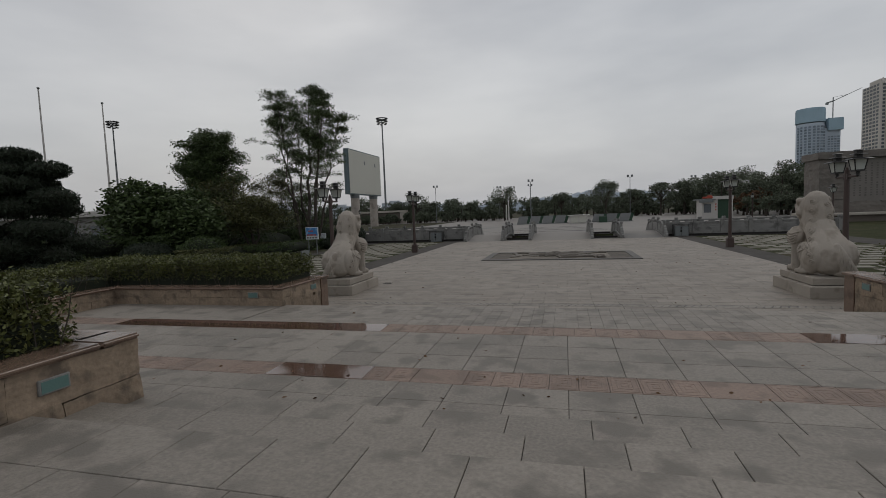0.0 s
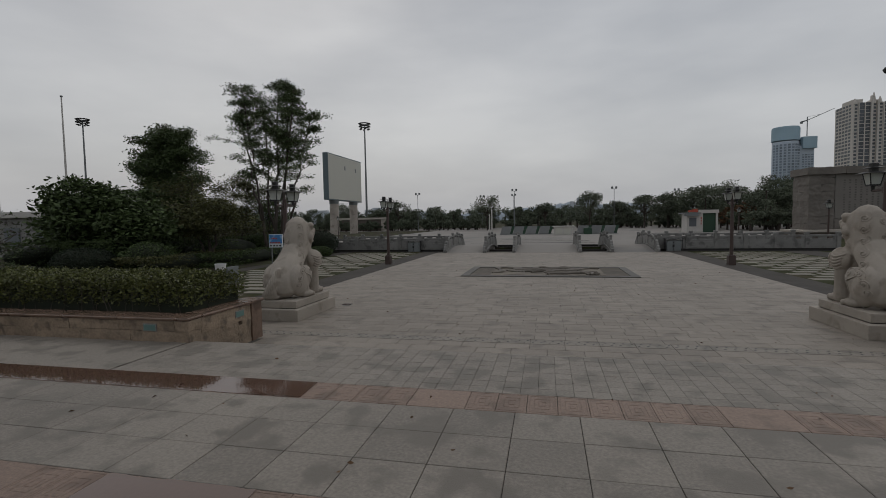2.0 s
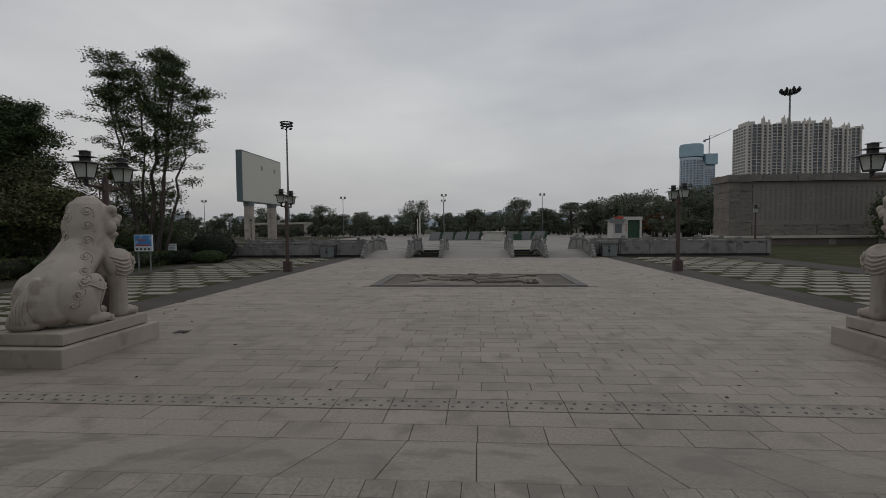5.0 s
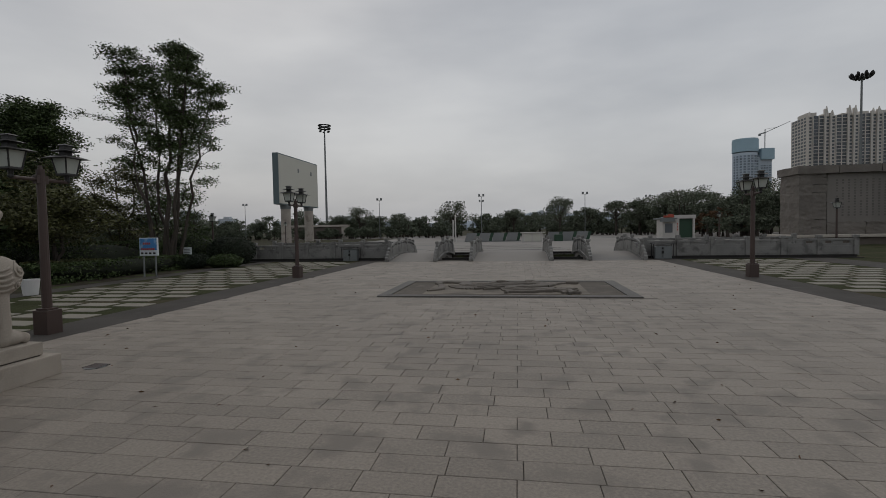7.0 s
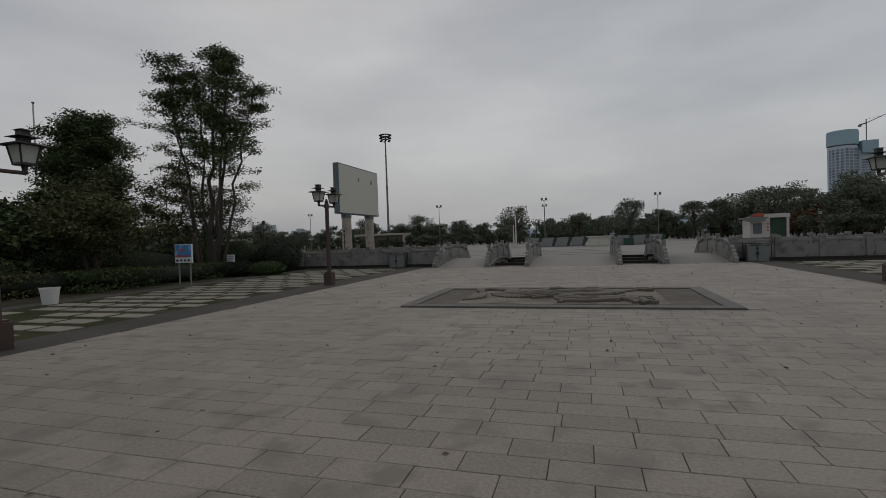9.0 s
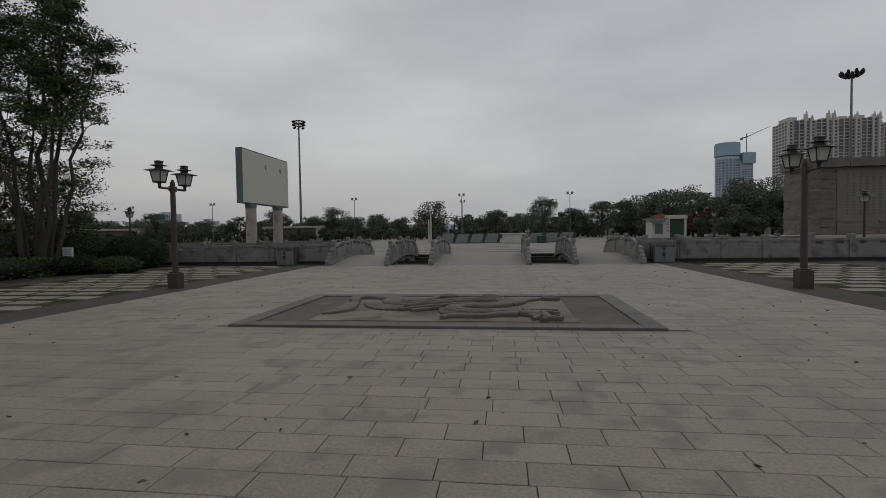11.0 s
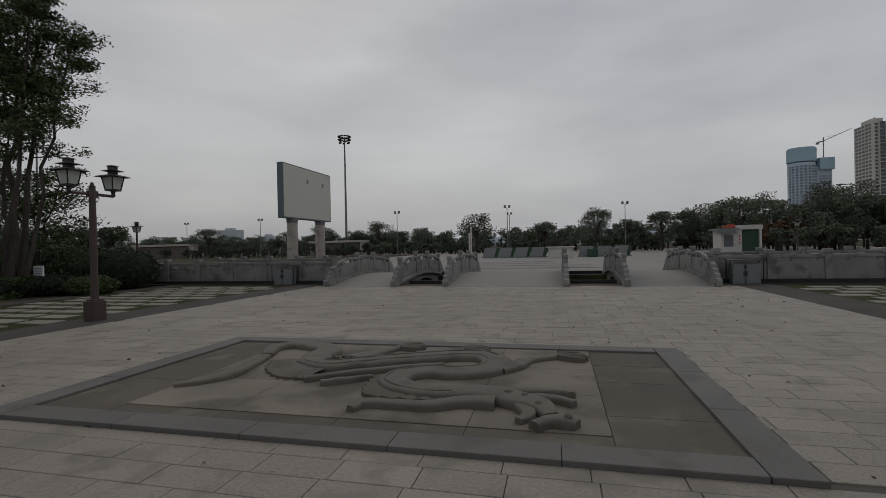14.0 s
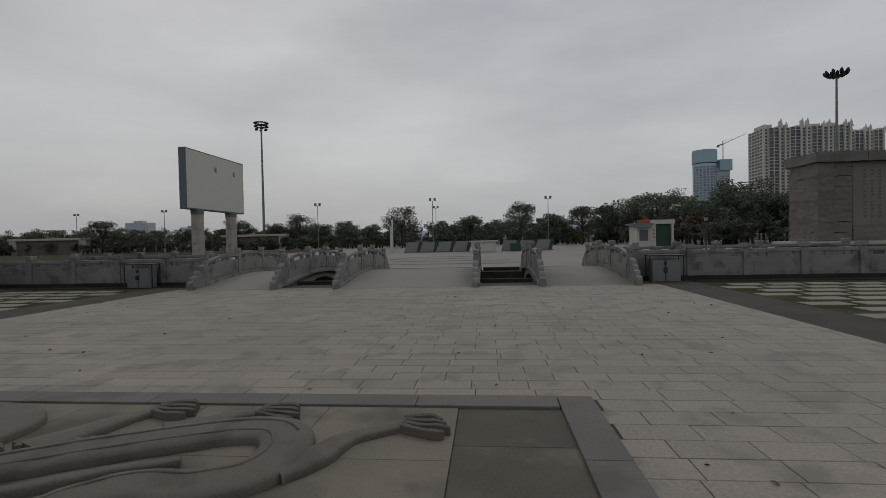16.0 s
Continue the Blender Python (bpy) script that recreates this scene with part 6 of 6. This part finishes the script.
# rows between ramp foot and plaza, with the drain slabs
lay(plaza, "paver", 0.64, 0.37, [(10.59, 0.0, 0.0, 5.76, 0.0), (10.96, 0.0, -0.32, 7.68, 0.0)], M["paver_o"], M["paver"], "grey granite pavers", lambda x, y: abs(x) < 4)
drain = base("drain_channel", (0, 0, 0), "row of granite drain slabs pierced with small dark holes", "drain", kind="structure")
me = piece_mesh("drain_slab", 0.634, 0.33, 0.03, M["slab_o"])
hb = B()
for i in range(4):
    for j in (-1, 1):
        bmesh.ops.create_cone(hb, cap_ends=True, segments=10, radius1=0.021, radius2=0.021, depth=0.003,
                              matrix=pose(-0.24 + 0.16 * i + 0.03 * j, 0.07 * j, 0.001))
holes = mesh_of("drain_hole", hb, M["black"])
for i in range(25):
    x = -7.68 + 0.64 * i
    if abs(x) > 7.7:
        continue
    ob = new("drain_slab", me)
    ob.location = (x, 11.33, random.uniform(-0.002, 0.0))
    ob.parent = drain
    hol = new("drain_hole", holes)
    hol.location = (0, 0, 0.0005)
    hol.parent = ob
for a, b in ((-HALF, -5.78), (5.78, HALF)):
    bm = B()
    box(bm, a, b, 11.14, 11.5, -0.03, -0.003)
    thing("pavement_edge", bm, M["slab"], "grey granite paving behind the planter pier", "pavement", "structure")

# terrace slabs
def terrace_rows(y0, y1, z, n, half, off=0.0):
    d = (y1 - y0) / n
    return d, [(y0 + d * (i + 0.5), z, off, half, 0.0) for i in range(n)]
d, r = terrace_rows(3.6, 4.62, TER, 2, 10.56)
lay(terrace, "slab", 0.64, d, r, M["slab_o"], M["slab"], "grey granite slabs", lambda x, y: -5 < x < 6.5)
d, r = terrace_rows(5.11, 6.87, TER, 3, 10.56)
lay(terrace, "slab", 0.64, d, r, M["slab_o"], M["slab"], "grey granite slabs", lambda x, y: -6.5 < x < 6.5)
d, r = terrace_rows(7.4, RAMP0, TER, 8, 5.9)
lay(terrace, "sett", 0.2, d, r, M["slab_o"], M["slab"], "small square granite setts above the ramp", lambda x, y: -3.4 < x < 4.2, gap=0.0035, ch=0.0015)
d, r = terrace_rows(-4.0, 1.71, TOP, 9, 10.56)
lay(terrace, "slab", 0.64, d, r, M["slab_o"], M["slab"], "grey granite slabs", lambda x, y: y > -1.5 and abs(x) < 4)
lay(terrace, "tread", 0.7, 0.64, [(2.03, TOP, -0.2, 10.6, 0.0), (2.645, 0.653, 0.1, 10.6, 0.0), (3.27, 0.527, -0.1, 10.6, 0.0)], M["slab_o"], M["slab"], "grey granite step treads", lambda x, y: abs(x) < 8, h=0.05)
pit = -math.atan2(TER, RAMP1 - RAMP0)
lay(terrace, "ramp_slab", 0.64, math.hypot(TER, RAMP1 - RAMP0) - 0.004, [((RAMP0 + RAMP1) / 2, TER / 2, 0.11, 5.88, pit)], M["slab_o"], M["slab"], "long grey granite ramp slabs", lambda x, y: True)
for s in (-1, 1):
    bm = B()
    box(bm, s * 5.95, s * 10.6, 7.4, 8.9, TER - 0.02, TER - 0.002)
    thing("pavement_edge", bm, M["slab"], "grey granite paving in front of the planter", "pavement", "structure")

# carved pink bands: half tiles with a grooved frame
def carved(w, d, h, depth=0.003):
    rings = ((0.5, 0.5, -h), (0.5, 0.5, -0.003), (0.49, 0.49, 0), (0.44, 0.44, 0), (0.435, 0.435, -depth), (0.415, 0.415, -depth), (0.41, 0.41, 0), (0.27, 0.27, 0), (0.265, 0.265, -depth), (0.245, 0.245, -depth), (0.24, 0.24, 0), (0.13, 0.13, 0), (0.125, 0.125, -depth), (0.1, 0.1, -depth), (0.095, 0.095, 0))
    v, f = [], []
    for a, b, z in rings:
        v += [(-a * w, -b * d, z), (a * w, -b * d, z), (a * w, b * d, z), (-a * w, b * d, z)]
    for q in range(len(rings) - 1):
        for k in range(4):
            j = (k + 1) % 4
            f.append((4 * q + k, 4 * q + j, 4 * q + 4 + j, 4 * q + 4 + k))
    q = 4 * (len(rings) - 1)
    f.append((q, q + 1, q + 2, q + 3))
    me = bpy.data.meshes.new("band_tile")
    me.from_pydata(v, [], f)
    me.materials.append(M["pink_o"])
    return me
for y0, y1 in ((4.62, 5.11), (6.87, 7.4)):
    bm = B()
    box(bm, -10.56, 10.56, y0, y1, TER - 0.013, TER - 0.01)
    band = thing("pavement_band", bm, M["joint"], "band of carved pink granite tiles across the terrace", "pavement", "structure")
    mc = carved(0.314, y1 - y0 - 0.008, 0.02)
    mp = piece_mesh("band_tile", 0.634, y1 - y0 - 0.008, 0.02, M["pink_o"])
    i = 0
    x = -10.56 + 0.11 - 0.64
    while x < 10.0:
        x += 0.64
        i += 1
        if i % 5:
            for q in (0.16, 0.48):
                ob = new("band_tile", mc)
                ob.location = (x + q, (y0 + y1) / 2, TER + random.uniform(-0.002, 0))
                ob.parent = band
        else:
            ob = new("band_tile", mp)
            ob.location = (x + 0.32, (y0 + y1) / 2, TER + random.uniform(-0.002, 0))
            ob.parent = band
for x0, x1, y0, y1 in ((-3.43, -2.1, 4.63, 5.1), (-8.4, -2.75, 6.88, 7.39), (3.6, 7.2, 6.88, 7.39)):
    bm = B()
    n = 40
    top, low = [], []
    for i in range(n + 1):
        x = x0 + (x1 - x0) * i / n
        e = 0.02 * noise.noise((x * 5, y0, 0))
        f = 1.0
        low.append(bm.verts.new((x + 0.06 * noise.noise((y0, x * 9, 1)), (y0 + y1) / 2 - (y1 - y0) / 2 * f + e, TER + 0.003)))
        top.append(bm.verts.new((x + 0.06 * noise.noise((y1, x * 9, 2)), (y0 + y1) / 2 + (y1 - y0) / 2 * f - e, TER + 0.003)))
    for i in range(n):
        bm.faces.new((low[i], low[i + 1], top[i + 1], top[i]))
    thing("puddle", bm, M["wet"], "shallow rain puddle lying on the sunken pink band", "puddle", group="puddles")

# fallen leaves and grit
g = np.random.default_rng(900)
pts = np.stack((g.uniform(-7.5, 7.5, 260), g.uniform(11.6, 36, 260), np.full(260, 0.006)), 1)
pts = np.concatenate((pts, np.stack((g.uniform(-5, 7, 60), g.uniform(3.3, 8.3, 60), np.full(60, TER + 0.006)), 1)))
fl = leaves("fallen_leaves", pts, 0.05, 0.055, M["rust"], None, "", 901)
tagged(fl, "scattered small dry brown leaves on the paving", "leaves", kind="stuff")

mh = base("manhole_cover", (0, 0, 0), "small round iron cover set in the granite paving", "manhole cover")
bm = B()
bmesh.ops.create_cone(bm, cap_ends=True, segments=28, radius1=0.15, radius2=0.15, depth=0.012, matrix=pose(-5.65, 14.8, 0.0))
part("cover", bm, M["mast"], mh)
bm = B()
for k in range(5):
    box(bm, -5.78, -5.52, 14.7 + k * 0.05, 14.72 + k * 0.05, 0.004, 0.012)
part("rib", bm, M["iron"], mh)
